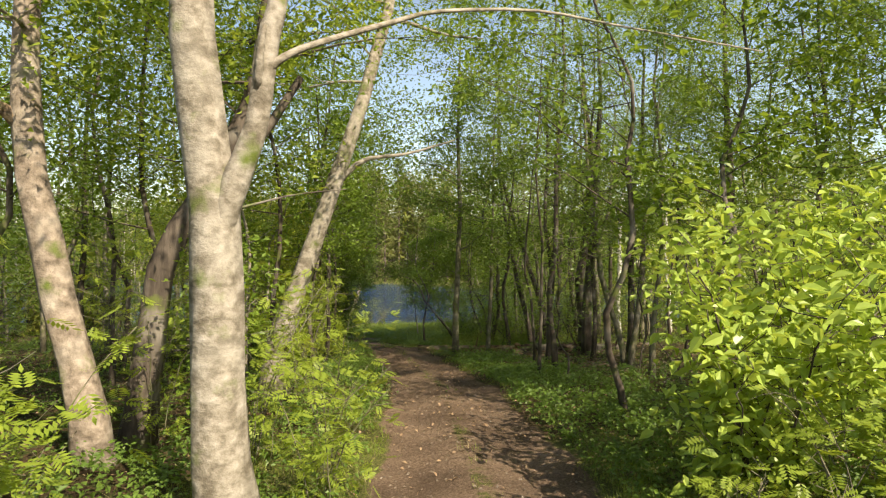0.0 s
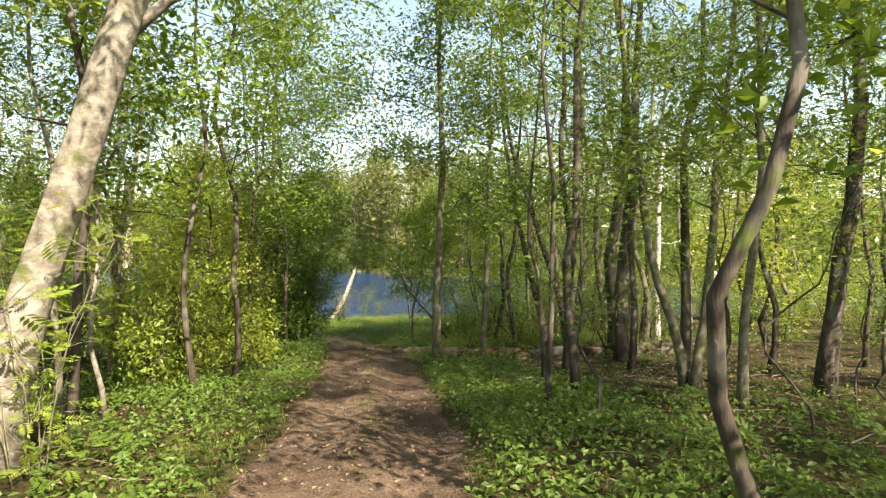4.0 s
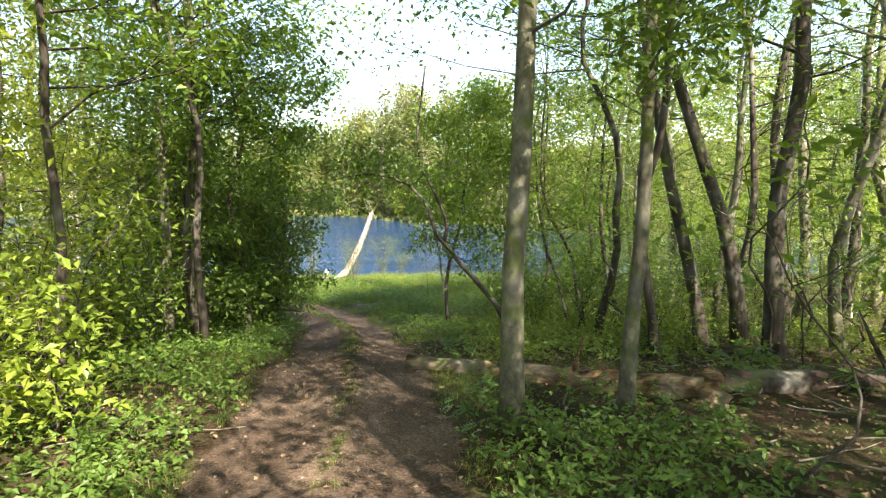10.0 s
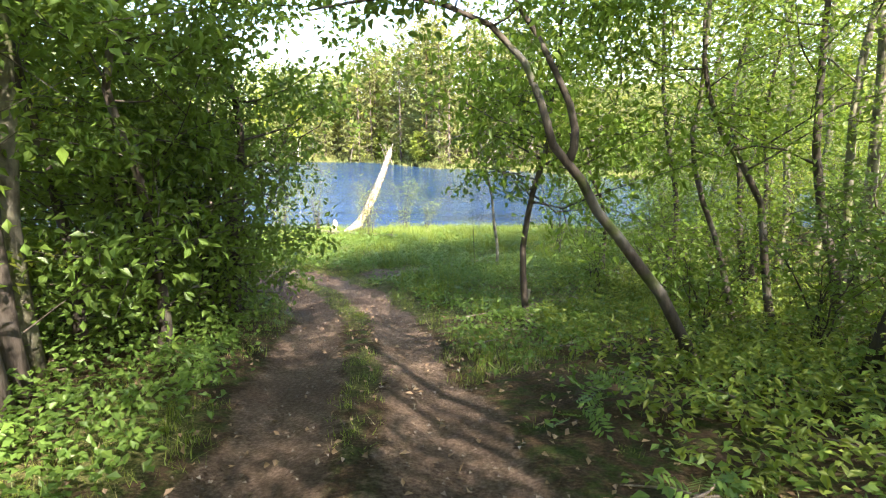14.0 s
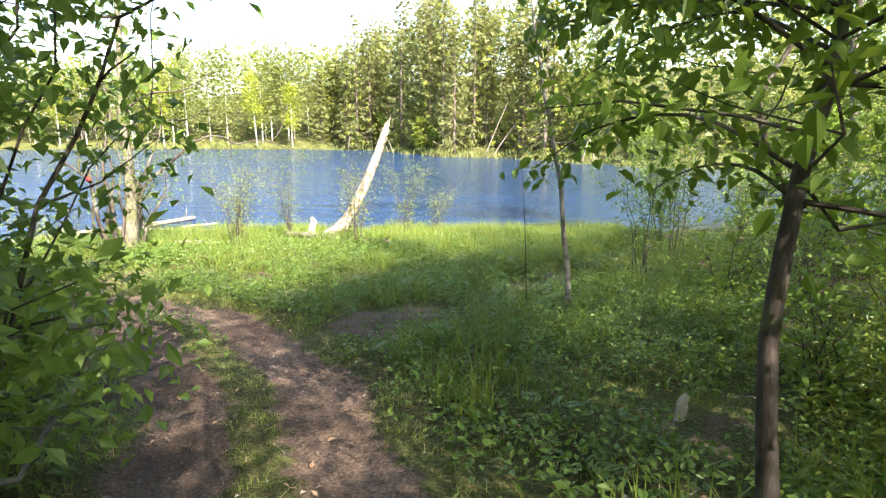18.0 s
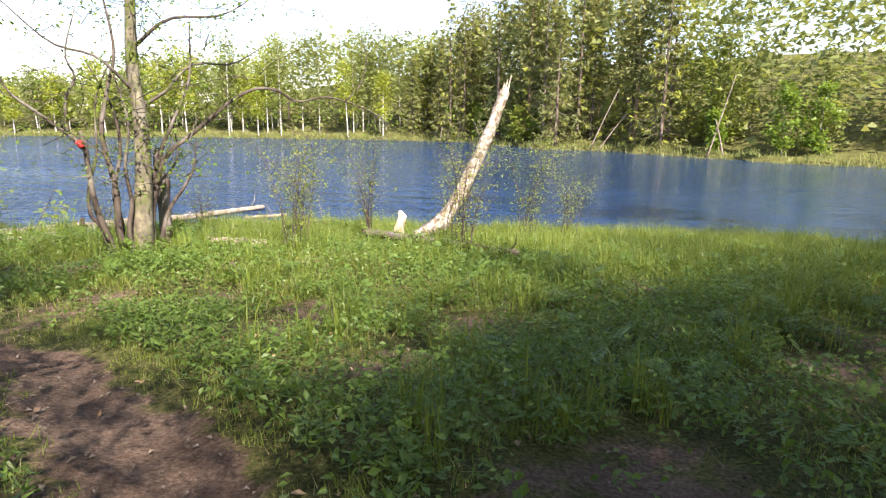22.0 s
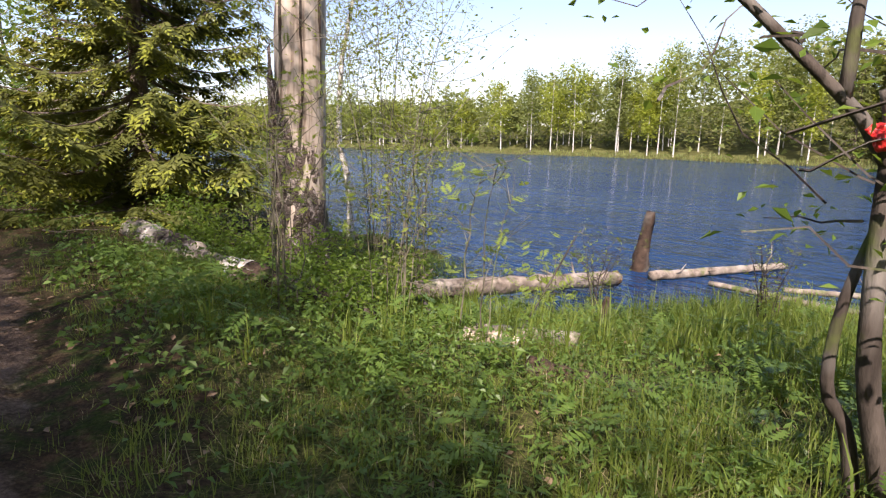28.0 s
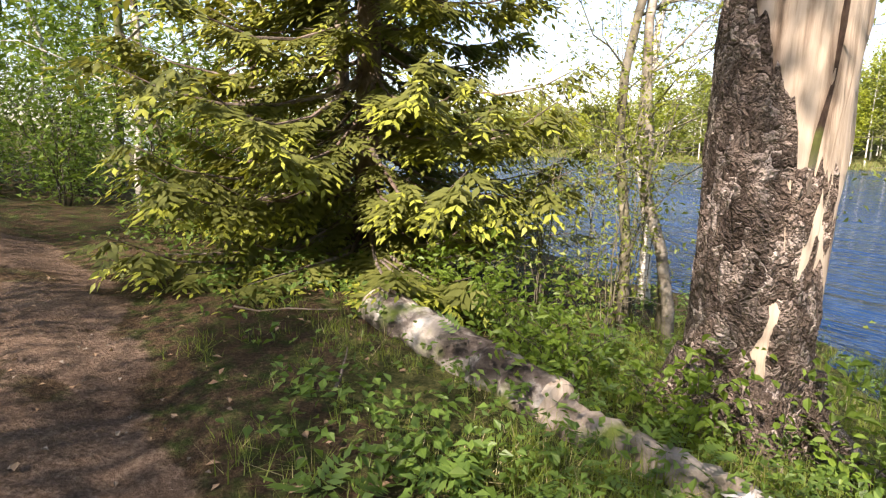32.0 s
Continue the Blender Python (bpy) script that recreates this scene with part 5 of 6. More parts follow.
alder = stalks("alder_tree", (az, ay, zz), "old grey alder with many crooked stems at the water", "tree", [
    ("trunk", [off(0, -0.15), off(0.0, 0.25), off(0.05, 0.7), off(0.1, 1.15), off(0.13, 1.95), off(0.1, 2.75), off(0.2, 4.2), off(0.3, 6.5)], 0.165, 0.045),
    ("stem", [off(-0.33, -0.1), off(-0.44, 0.35), off(-0.53, 0.7), off(-0.57, 1.2), off(-0.58, 1.62), off(-0.62, 1.78)], 0.05, 0.028),
    ("stem", [off(-0.57, 1.5), off(-0.68, 1.66), off(-0.8, 1.78), off(-1.1, 2.05), off(-1.36, 2.3), off(-1.5, 2.7), off(-1.7, 3.3)], 0.03, 0.007),
    ("stem", [off(-0.76, 1.74), off(-0.74, 2.2), off(-0.6, 2.5), off(-0.68, 2.8), off(-0.5, 3.4)], 0.024, 0.007),
    ("stem", [off(-0.2, -0.1, -0.1), off(-0.28, 0.4, -0.12), off(-0.26, 1.0, -0.1), off(-0.36, 1.75, -0.1), off(-0.22, 2.4, 0), off(-0.1, 2.9, 0), off(-0.2, 3.8, 0.1)], 0.055, 0.012),
    ("stem", [off(-0.42, -0.1, 0.1), off(-0.5, 0.4, 0.12), off(-0.62, 0.62, 0.1), off(-0.6, 1.0, 0.1), off(-0.45, 1.5, 0.15), off(-0.4, 2.2, 0.2), off(-0.1, 2.9, 0.3)], 0.034, 0.008),
    ("stem", [off(-0.28, -0.1, 0.12), off(-0.24, 0.4, 0.15), off(-0.3, 0.9, 0.2), off(-0.16, 1.5, 0.2), off(-0.2, 2.1, 0.2), off(-0.45, 2.7, 0.2)], 0.045, 0.01),
    ("stem", [off(-0.12, -0.1, -0.15), off(-0.15, 0.4, -0.16), off(-0.08, 0.8, -0.14), off(-0.12, 1.3, -0.12), off(-0.02, 1.9, -0.1), off(-0.15, 2.6, -0.1)], 0.04, 0.01),
    ("stem", [off(0.14, -0.1, 0.1), off(0.16, 0.5, 0.14), off(0.22, 1.07, 0.16), off(0.38, 1.52, 0.18), off(0.62, 2.03, 0.2), off(0.84, 2.54, 0.2), off(0.9, 3.3, 0.2)], 0.05, 0.012),
    ("stem", [off(0.2, -0.1, 0.05), off(0.37, 0.56, 0.1), off(0.63, 0.94, 0.12), off(0.8, 1.26, 0.1), off(0.85, 1.64, 0.1)], 0.036, 0.012),
    ("stem", [off(0.18, 0.6, 0.12), off(0.3, 1.0, 0.25), off(0.5, 1.2, 0.35), off(0.62, 1.5, 0.45), off(0.55, 2.0, 0.5)], 0.028, 0.008),
    ("limb", [off(0.1, 0.1, 0.05), off(0.24, 0.9, 0.1), off(0.42, 1.41, 0.1), off(0.76, 1.7, 0.1), off(1.16, 2.03, 0.1), off(1.44, 2.26, 0.1), off(1.78, 2.42, 0.1), off(2.12, 2.4, 0.1), off(2.4, 2.24, 0.1), off(2.85, 2.32, 0.1), off(3.2, 2.26, 0.1), off(3.8, 2.03, 0.1), off(4.1, 1.75, 0.1)], 0.042, 0.007),
    ("limb", [off(2.3, 2.3, 0.1), off(2.26, 2.0, 0.1), off(2.34, 1.8, 0.1), off(2.2, 1.55, 0.12)], 0.014, 0.005),
    ("limb", [off(3.2, 2.26, 0.1), off(3.45, 2.5, 0.1), off(3.6, 2.95, 0.1), off(3.5, 3.3, 0.1)], 0.014, 0.005),
    ("limb", [off(0.12, 2.1), off(0.5, 2.35, 0.2), off(0.9, 2.75, 0.3), off(1.5, 2.8, 0.4), off(2.0, 3.1, 0.5)], 0.03, 0.006),
    ("limb", [off(0.12, 2.3), off(-0.3, 2.75, -0.2), off(-0.8, 2.9, -0.3), off(-1.3, 3.4, -0.4)], 0.028, 0.006),
    ("limb", [off(0.12, 2.9), off(0.6, 3.3, -0.2), off(1.3, 3.4, -0.3), off(1.9, 3.8, -0.3)], 0.028, 0.006),
], BARK_GREY, 12)
part("stump", tubes([tube(spline([off(0.35, -0.1, 0.75), off(0.36, 0.4, 0.8), off(0.34, 1.1, 0.85), off(0.36, 1.5, 0.9)], 9), np.linspace(0.1, 0.07, 9), 9, R, 0.08)]), BARK_DARK, alder, "dark dead stem behind the others", True)
tw, tipp = [], []
for i in range(230):
    h = R.uniform(1.0, 5.5)
    a = R.uniform(0, 2 * np.pi)
    st = np.array(off(R.normal(0.15, 0.35 + 0.1 * h), h, R.normal(0, 0.3)))
    ln = limb_line(R, st, a, R.uniform(0.3, 1.0) + 0.1 * h, R.uniform(-0.2, 0.8), 6)
    tw.append(tube(ln, np.linspace(0.007, 0.0025, 6), 3, cap=False))
    tipp.append(ln[1:])
for u in np.linspace(0.6, 4.0, 26):
    st = np.array(off(u, float(np.interp(u, [0.42, 0.76, 1.16, 1.44, 1.78, 2.12, 2.4, 2.85, 3.2, 3.8, 4.1], [1.41, 1.7, 2.03, 2.26, 2.42, 2.4, 2.24, 2.32, 2.26, 2.03, 1.75])), 0.1))
    ln = limb_line(R, st, R.uniform(0, 2 * np.pi), R.uniform(0.25, 0.8), R.uniform(-0.9, 0.9), 6)
    tw.append(tube(ln, np.linspace(0.006, 0.0025, 6), 3, cap=False))
    tipp.append(ln[2:])
tagged(part("twig_wood", tubes(tw), BARK_DARK, alder), kind="stuff")
tipp = np.concatenate(tipp)
k = R.integers(0, len(tipp), 4800)
part("crown", leaves(R, tipp[k] + R.normal(0, 0.1, (4800, 3)), 0.062), LEAF_ALDER, alder)

bag_at = np.array(off(-0.58, 1.6)) + np.array([az, ay, zz])
bm = bmesh.new()
bmesh.ops.create_icosphere(bm, subdivisions=4, radius=0.047)
for v in bm.verts:
    v.co *= 1 + 0.55 * noise.noise(v.co * 26) + 0.25 * noise.noise(v.co * 70)
    v.co.z *= 1.1 if v.co.z < 0 else 0.8
bag = new("plastic_bag", bpy.data.meshes.new("plastic_bag"))
bm.to_mesh(bag.data)
bm.free()
bag.data.materials.append(RED)
bag.location = bag_at + np.array([-0.02, -0.05, 0.02])
tagged(bag, "small red plastic bag tied to an alder stem", "bag")

# the leaning birch snag and what lies round it
sz_ = float(level(-6.5, 34.5))
snag = stalks("birch_snag", (-6.5, 34.5, sz_), "leaning broken dead birch with peeling white bark", "snag", [
    ("trunk", [(-0.4, -0.2, -0.12), (0.0, 0, 0.12), (0.4, 0.3, 0.5), (0.75, 0.6, 1.15), (1.08, 0.88, 1.95), (1.34, 1.1, 2.7), (1.45, 1.2, 3.05)], 0.165, 0.1),
], BARK_SNAG, 14, rugged=0.09)
part("root_flare", tubes([tube(spline([(-0.5, -0.28, -0.14), (-0.2, -0.12, 0.02), (0.12, 0.08, 0.22), (0.42, 0.31, 0.52)], 10), np.interp(np.linspace(0, 1, 10), [0, 0.3, 1], [0.15, 0.2, 0.16]), 14, R, 0.16)]), BARK_SNAG, snag, "split pale wood at the foot", True)
shards = [tube(spline([(1.43 + dx, 1.18 + dy, 2.95), (1.46 + dx, 1.21 + dy, 3.1), (1.5 + dx * 1.4, 1.24 + dy * 1.4, 3.1 + h)], 6), np.linspace(0.04, 0.008, 6), 5, R, 0.2) for dx, dy, h in ((0.05, 0, 0.28), (-0.05, 0.02, 0.12), (0, -0.06, 0.18), (0.02, 0.06, 0.06))]
part("splinter", tubes(shards), DEADWOOD, snag.children[0], "pale broken splinters")
part("broken_root", tubes([tube(spline([(-0.45, -0.1, -0.1), (-0.5, -0.08, 0.2), (-0.42, -0.05, 0.5), (-0.5, 0, 0.62)], 8), np.linspace(0.15, 0.04, 8), 9, R, 0.2)]), DEADWOOD, snag, "upright stub of split pale wood")


def log(name, a, b, ra, rb_, mat, label, sag=0.0, sides=12, rugged=0.07, stubs=0, end_mat=None, sink=0.4):
    """A fallen stem from a to b, lying on the ground; a, b: (x, y) or (x, y, z)."""
    def put(p, r):
        return np.array([p[0], p[1], p[2] if len(p) > 2 else float(level(p[0], p[1])) + r * (1 - sink)])
    A, B = put(a, ra), put(b, rb_)
    root = thing(name, A, label, "log")
    n = 24
    t = np.linspace(0, 1, n)[:, None]
    line = (B - A) * t + np.array([0, 0, 1.0]) * (sag * np.sin(t * np.pi)) + R.normal(0, 0.007, (n, 3)) * (ra / 0.1)
    rad = np.linspace(ra, rb_, n)
    body = part("stem", tubes([tube(line, rad, sides, R, rugged, cap=end_mat is None)]), mat, root, smooth=True)
    if end_mat is not None:
        d = (B - A) / np.linalg.norm(B - A)
        for p, r, s, nm in ((line[0], ra, -1, "cut_end"), (line[-1], rb_, 1, "cut_end")):
            part(nm, tubes([tube(np.array([p - d * s * 0.05, p, p + d * s * 0.03]), [r * 0.97, r * 0.97, r * 0.6], sides, R, 0.08)]), end_mat, body, "pale split wood")
    for i in range(stubs):
        k = R.integers(1, n - 1)
        st = line[k]
        e = st + R.normal(0, 0.25, 3) + np.array([0, 0, 0.35])
        part("branch_stub", tubes([tube(np.array([st, (st + e) / 2 + R.normal(0, 0.03, 3), e]), [rad[k] * 0.25, rad[k] * 0.18, rad[k] * 0.06], 6)]), mat, body)
    return root


log("fallen_log", (-7.3, 33.2), (-4.3, 31.5), 0.075, 0.055, BLACKLOG, "dark thin log in the grass below the snag", stubs=2, sink=-2.2)
log("fallen_log", (-1.25, 15.55), (2.1, 14.15), 0.1, 0.15, ROTTEN, "mossy rotten log that lies at the side of the track", rugged=0.13, stubs=2, sides=20)
log("fallen_log", (2.2, 14.3), (6.5, 14.9), 0.17, 0.12, BLACKLOG, "dark rotten log in the shaded wood", stubs=4)
log("fallen_log", (1.0, 9.9), (2.6, 9.6), 0.13, 0.11, ROTTEN, "short mossy log among herbs", rugged=0.12)
log("fallen_log", (3.2, 16.6), (8.5, 17.2), 0.12, 0.07, BLACKLOG, "dark fallen stem with dry branches", stubs=6)
log("fallen_log", (-17.45, 30.26), (-16.25, 30.4), 0.12, 0.1, WEATHERED, "grey broken log between the birch log and its white end", rugged=0.15, sink=0.6)
log("fallen_log", (-19.4, 30.08), (-17.35, 30.27), 0.19, 0.17, BARK_LOG, "thick grey birch log with white and dark patches beside the path", rugged=0.05, sides=16, end_mat=DEADWOOD, sink=0.6)
log("fallen_log", (-16.0, 30.22), (-14.2, 30.75), 0.16, 0.13, BLACKLOG, "crumbling dark log with a torn white end", rugged=0.16, stubs=0, sink=0.6)
log("birch_stub", (-16.2, 30.15), (-15.85, 30.27), 0.12, 0.14, BIRCH, "torn white birch end beside the dark log", rugged=0.12, end_mat=DEADWOOD)
log("fallen_log", (-15.55, 32.3, -5.27), (-14.7, 36.3, -5.56), 0.145, 0.13, WEATHERED, "thick weathered log that reaches into the lake", stubs=3, rugged=0.13, end_mat=ROTTEN)
log("fallen_log", (-14.55, 37.2, -5.62), (-13.3, 40.2, -5.64), 0.09, 0.07, WEATHERED, "grey log afloat by the stump", stubs=3)
log("fallen_log", (-13.35, 31.15), (-12.25, 31.35), 0.065, 0.07, WEATHERED, "short weathered log in the grass", rugged=0.14, sink=0.5)
log("fallen_log", (-13.1, 30.9), (-12.55, 31.05), 0.075, 0.06, DEADWOOD, "pale torn piece of root in the grass", rugged=0.2, sink=0.6)
log("fallen_log", (-12.15, 30.6), (-11.3, 30.85), 0.085, 0.075, BLACKLOG, "short dark rotten log sunk in grass", rugged=0.18, sink=0.7)
stalks("dead_stump", (-12.55, 32.2, float(level(-12.55, 32.2))), "small dark pointed stump in the grass", "stump", [("trunk", [(0, 0, -0.1), (0.02, 0, 0.2), (0.06, 0.03, 0.42)], 0.09, 0.03)], BLACKLOG, 8, rugged=0.2)
stalks("stick", (-12.95, 31.4, float(level(-12.95, 31.4))), "pale leaning dead stick", "stick", [("stem", [(0, 0, -0.05), (0.15, 0.25, 0.45), (0.28, 0.5, 0.95)], 0.012, 0.006)], TWIG, 6)
log("fallen_log", (-9.5, 31.6), (-8.3, 32.1), 0.09, 0.08, WEATHERED, "short pale log beside the alder")
log("fallen_log", (-13.6, 37.4, -5.6), (-9.6, 37.0, -5.55), 0.05, 0.04, WEATHERED, "bleached drift log at the water's edge", stubs=3)
log("fallen_log", (-12.6, 37.9, -5.6), (-11.4, 38.1, -5.5), 0.05, 0.05, WEATHERED, "bleached drift log at the water's edge")
log("fallen_log", (-10.6, 37.0, -5.58), (-6.2, 35.8, -5.42), 0.045, 0.03, WEATHERED, "bleached branch at the water's edge", stubs=5)
stalks("dead_stump", (-15.1, 37.8, LAKE - 0.3), "dark pointed stump that stands in the shallows", "stump", [("trunk", [(0, 0, 0), (0.02, 0, 0.5), (0.06, 0.02, 1.0), (0.12, 0.03, 1.45)], 0.19, 0.09)], BLACKLOG, 9, rugged=0.18)
stalks("red_stump", (2.15, 14.2, float(level(2.15, 14.2))), "crumbling red-brown stump at the log's end", "stump", [("trunk", [(0, 0, -0.12), (0.02, 0, 0.08), (0.06, 0.02, 0.2), (0.1, 0.04, 0.3)], 0.24, 0.07)], ROTTEN, 13, rugged=0.3)
stalks("stick", (-1.65, 25.9, float(level(-1.65, 25.9))), "thin black dead stem in the meadow", "stick", [("stem", [(0, 0, -0.05), (-0.04, 0, 0.9), (-0.1, 0, 1.8)], 0.009, 0.004)], BARK_DARK, 5)
stalks("stick", (-14.5, 31.6, float(level(-14.5, 31.6))), "bent dead stick leaning over the grass", "stick", [("stem", [(0, 0, 0.25), (0.5, -0.3, 0.32), (1.1, -0.7, 0.22), (1.75, -1.05, -0.02)], 0.022, 0.012)], BARK_DARK, 6)
stalks("broken_stub", (-0.75, 22.8, float(level(-0.75, 22.8))), "pale broken stub among ferns", "stump", [("trunk", [(0, 0, -0.05), (0.02, 0, 0.12), (0.05, 0, 0.2)], 0.045, 0.025)], DEADWOOD, 7, rugged=0.2)

# the great broken aspen by the lake path
bx, by = -17.06, 31.6
bz = float(level(bx, by))
great = thing("broken_aspen", (bx, by, bz), "huge broken dead aspen, bare pale wood above flaking bark", "snag")
gl = spline([(0.0, 0, -0.3), (0, 0, 0.3), (0.02, 0.02, 1.5), (0.07, 0.06, 3.5), (0.14, 0.12, 6.5)], 26)
gr_ = np.interp(gl[:, 2], [-0.3, 0.1, 0.6, 2, 4, 6.5], [0.46, 0.39, 0.345, 0.345, 0.33, 0.28])
pole = part("trunk", tubes([tube(gl, gr_, 34, R, 0.05)]), DEADWOOD, great, "bare pale wood with long cracks", True)
na, nh = 130, 90
th = np.linspace(0, 2 * np.pi, na, endpoint=False)
edge_h = 1.95 + 0.8 * np.sin(th - 2.6) + 0.16 * np.sin(th * 3 + 1) + 0.09 * np.sin(th * 7 + 2) + 0.06 * np.sin(th * 13) + 0.06 * np.sin(th * 23 + 1) + R.normal(0, 0.03, na)
sheath = []
for k in range(nh):
    u = k / (nh - 1)
    for a, eh in zip(th, edge_h):
        h = -0.25 + u * (eh + 0.25)
        rr_ = float(np.interp(h, [-0.3, 0.1, 0.6, 2, 4], [0.46, 0.39, 0.345, 0.345, 0.33]))
        dist, _ = noise.voronoi(Vector((math.cos(a) * 4.2, math.sin(a) * 4.2, h * 4.6)))
        plate = min(1.0, (dist[1] - dist[0]) * 2.2)
        rough_ = noise.fractal(Vector((math.cos(a) * 3, math.sin(a) * 3, h * 3)), 1.0, 2.0, 5)
        rr_ += 0.012 + 0.014 * plate + 0.016 * rough_ - (0.03 if u > 0.985 else 0)
        sheath.append((math.cos(a) * rr_, math.sin(a) * rr_, h))
ii, jj = np.meshgrid(np.arange(nh - 1), np.arange(na), indexing="ij")
skin = np.stack([ii * na + jj, ii * na + (jj + 1) % na, (ii + 1) * na + (jj + 1) % na, (ii + 1) * na + jj], -1).reshape(-1, 4)
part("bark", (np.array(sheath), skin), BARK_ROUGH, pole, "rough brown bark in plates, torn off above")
for i in range(16):
    th0, h = R.uniform(0, 2 * np.pi), R.uniform(0.15, 0.95)
    rr_ = float(np.interp(h, [-0.3, 0.1, 0.6, 2, 4], [0.46, 0.39, 0.345, 0.345, 0.33])) + 0.02
    w, l_ = R.uniform(0.03, 0.08), R.uniform(0.04, 0.12)
    o = np.array([math.cos(th0), math.sin(th0), 0])
    s_ = np.array([-o[1], o[0], 0])
    c = o * rr_ + np.array([0, 0, h])
    up_ = np.array([0, 0, 1.0]) + o * R.uniform(-0.35, 0.1)
    ring = [c + s_ * w * math.cos(q) * R.uniform(0.6, 1.1) + up_ * l_ * math.sin(q) * R.uniform(0.6, 1.1) for q in np.linspace(0, 2 * np.pi, 8)[:-1]]
    flake = (np.array(ring + [p + o * 0.016 for p in ring]), [np.array([(q, (q + 1) % 7, 7 + (q + 1) % 7, 7 + q) for q in range(7)]), np.array([(7, 8, 9, 10, 11, 12, 13)])])
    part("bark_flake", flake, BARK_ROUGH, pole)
for th, ln in ((0.3, 0.5), (1.9, 0.45), (3.6, 0.6), (4.6, 0.65), (5.5, 0.5)):
    d = np.array([math.cos(th), math.sin(th), 0])
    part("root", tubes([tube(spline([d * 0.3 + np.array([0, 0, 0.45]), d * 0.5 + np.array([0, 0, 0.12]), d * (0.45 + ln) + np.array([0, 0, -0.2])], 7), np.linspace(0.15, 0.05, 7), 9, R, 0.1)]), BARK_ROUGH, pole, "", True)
# dark rods sunk into the wood stand in for the shade inside its cracks
for ca, z0_, z1_ in ((-0.47, 1.1, 6.2), (0.35, 2.4, 6.0), (-1.35, 2.6, 5.2)):
    zs = np.linspace(z0_, z1_, 16)
    cr = np.interp(zs, gl[:, 2], gr_) * 0.985
    cx, cy = np.interp(zs, gl[:, 2], gl[:, 0]), np.interp(zs, gl[:, 2], gl[:, 1])
    wob = ca + 0.05 * np.sin(zs * 3.1) + R.normal(0, 0.015, 16)
    part("crack", tubes([tube(np.stack([cx + np.cos(wob) * cr, cy + np.sin(wob) * cr, zs], 1), np.interp(np.linspace(0, 1, 16), [0, 0.15, 0.8, 1], [0.006, 0.024, 0.02, 0.004]) * R.uniform(0.7, 1.2, 16), 5)]), BLACKLOG, pole, "dark rod laid along a crack for its shade")
part("second_stem", tubes([tube(spline([(-0.35, 0.3, -0.2), (-0.4, 0.4, 1.5), (-0.3, 0.5, 4), (-0.2, 0.6, 6.0)], 14), np.linspace(0.16, 0.1, 14), 12, R, 0.06)]), DEADWOOD, great, "thinner dead stem behind", True)
for x, y, r_, bk in ((-19.35, 33.05, 0.065, BARK_GREY), (-19.05, 33.3, 0.055, BARK_GREY), (-18.75, 33.05, 0.06, BARK_SMOOTH), (-20.6, 34.9, 0.08, BIRCH)):
    deciduous("birch_tree" if bk is BIRCH else "alder_tree", x, y, 8.5, r_, R, "white-stemmed birch at the water's edge" if bk is BIRCH else "grey slender alder at the water's edge", first=0.22, limbs=14, reach=0.16, count=1500, size=0.07, leaf=LEAF_BIRCH, bark=bk, spread=0.22, sides=8)

# spruces and woods at the end of the path
spray_spruce("spruce_tree", -21.7, 31.0, 12, 0.17, R, "dense spruce with bright young shoots beside the path", 210, 0.35, 0.23, 34, 5)
spray_spruce("spruce_tree", -25.2, 32.0, 11, 0.15, R, "spruce behind the path in shade", 80, 0.5, 0.2, 14, 4)
spray_spruce("spruce_tree", -24.5, 30.2, 6, 0.09, R, "young spruce by the path", 60, 0.3, 0.26, 14, 4)
for i in range(26):
    x, y = R.uniform(-46, -24), R.uniform(14, 35)
    if float(away(TRACK, np.array([x]), np.array([y]))[0][0]) < 2.2:
        y += 4.6
    deciduous("alder_tree", x, y, R.uniform(8, 13), R.uniform(0.06, 0.13), R, GREY, first=R.uniform(0.08, 0.3), limbs=12, reach=0.2, count=1700, size=0.23, leaf=(LEAF_CHERRY, LEAF_ALDER)[i % 2], bark=(BARK_GREY, BIRCH)[i % 3 == 0], spread=0.6, group="woods along the lake path", sides=7)
for i in range(22):
    x, y = R.uniform(-44, -23), R.uniform(19, 34)
    if float(away(TRACK, np.array([x]), np.array([y]))[0][0]) < 2.0:
        y -= 4.5
    shrub("undergrowth_bush", x, y, R.uniform(1.8, 3.6), R, "leafy bush beside the lake path", 7, 0.5, 1100, 0.12, (LEAF_CHERRY, LEAF_ALDER)[i % 2], BARK_DARK, "plain", 0.014, 0.05, 0.3, group="bushes along the lake path")
for i in range(14):
    x, y = R.uniform(-24, -6.5), R.uniform(13, 23.5)
    d = float(away(TRACK, np.array([x]), np.array([y]))[0][0])
    if d < 2.6:
        continue
    deciduous("alder_tree", x, y, R.uniform(9.5, 13) * (0.62 if y > 17 and x > -15 else 1), R.uniform(0.06, 0.12), R, GREY, first=R.uniform(0.12, 0.3), limbs=12, reach=0.22, count=1900, size=0.14, leaf=(LEAF_ALDER, LEAF_CHERRY)[i % 2], bark=BARK_GREY, spread=0.5, group="woods inside the bend", sides=7)

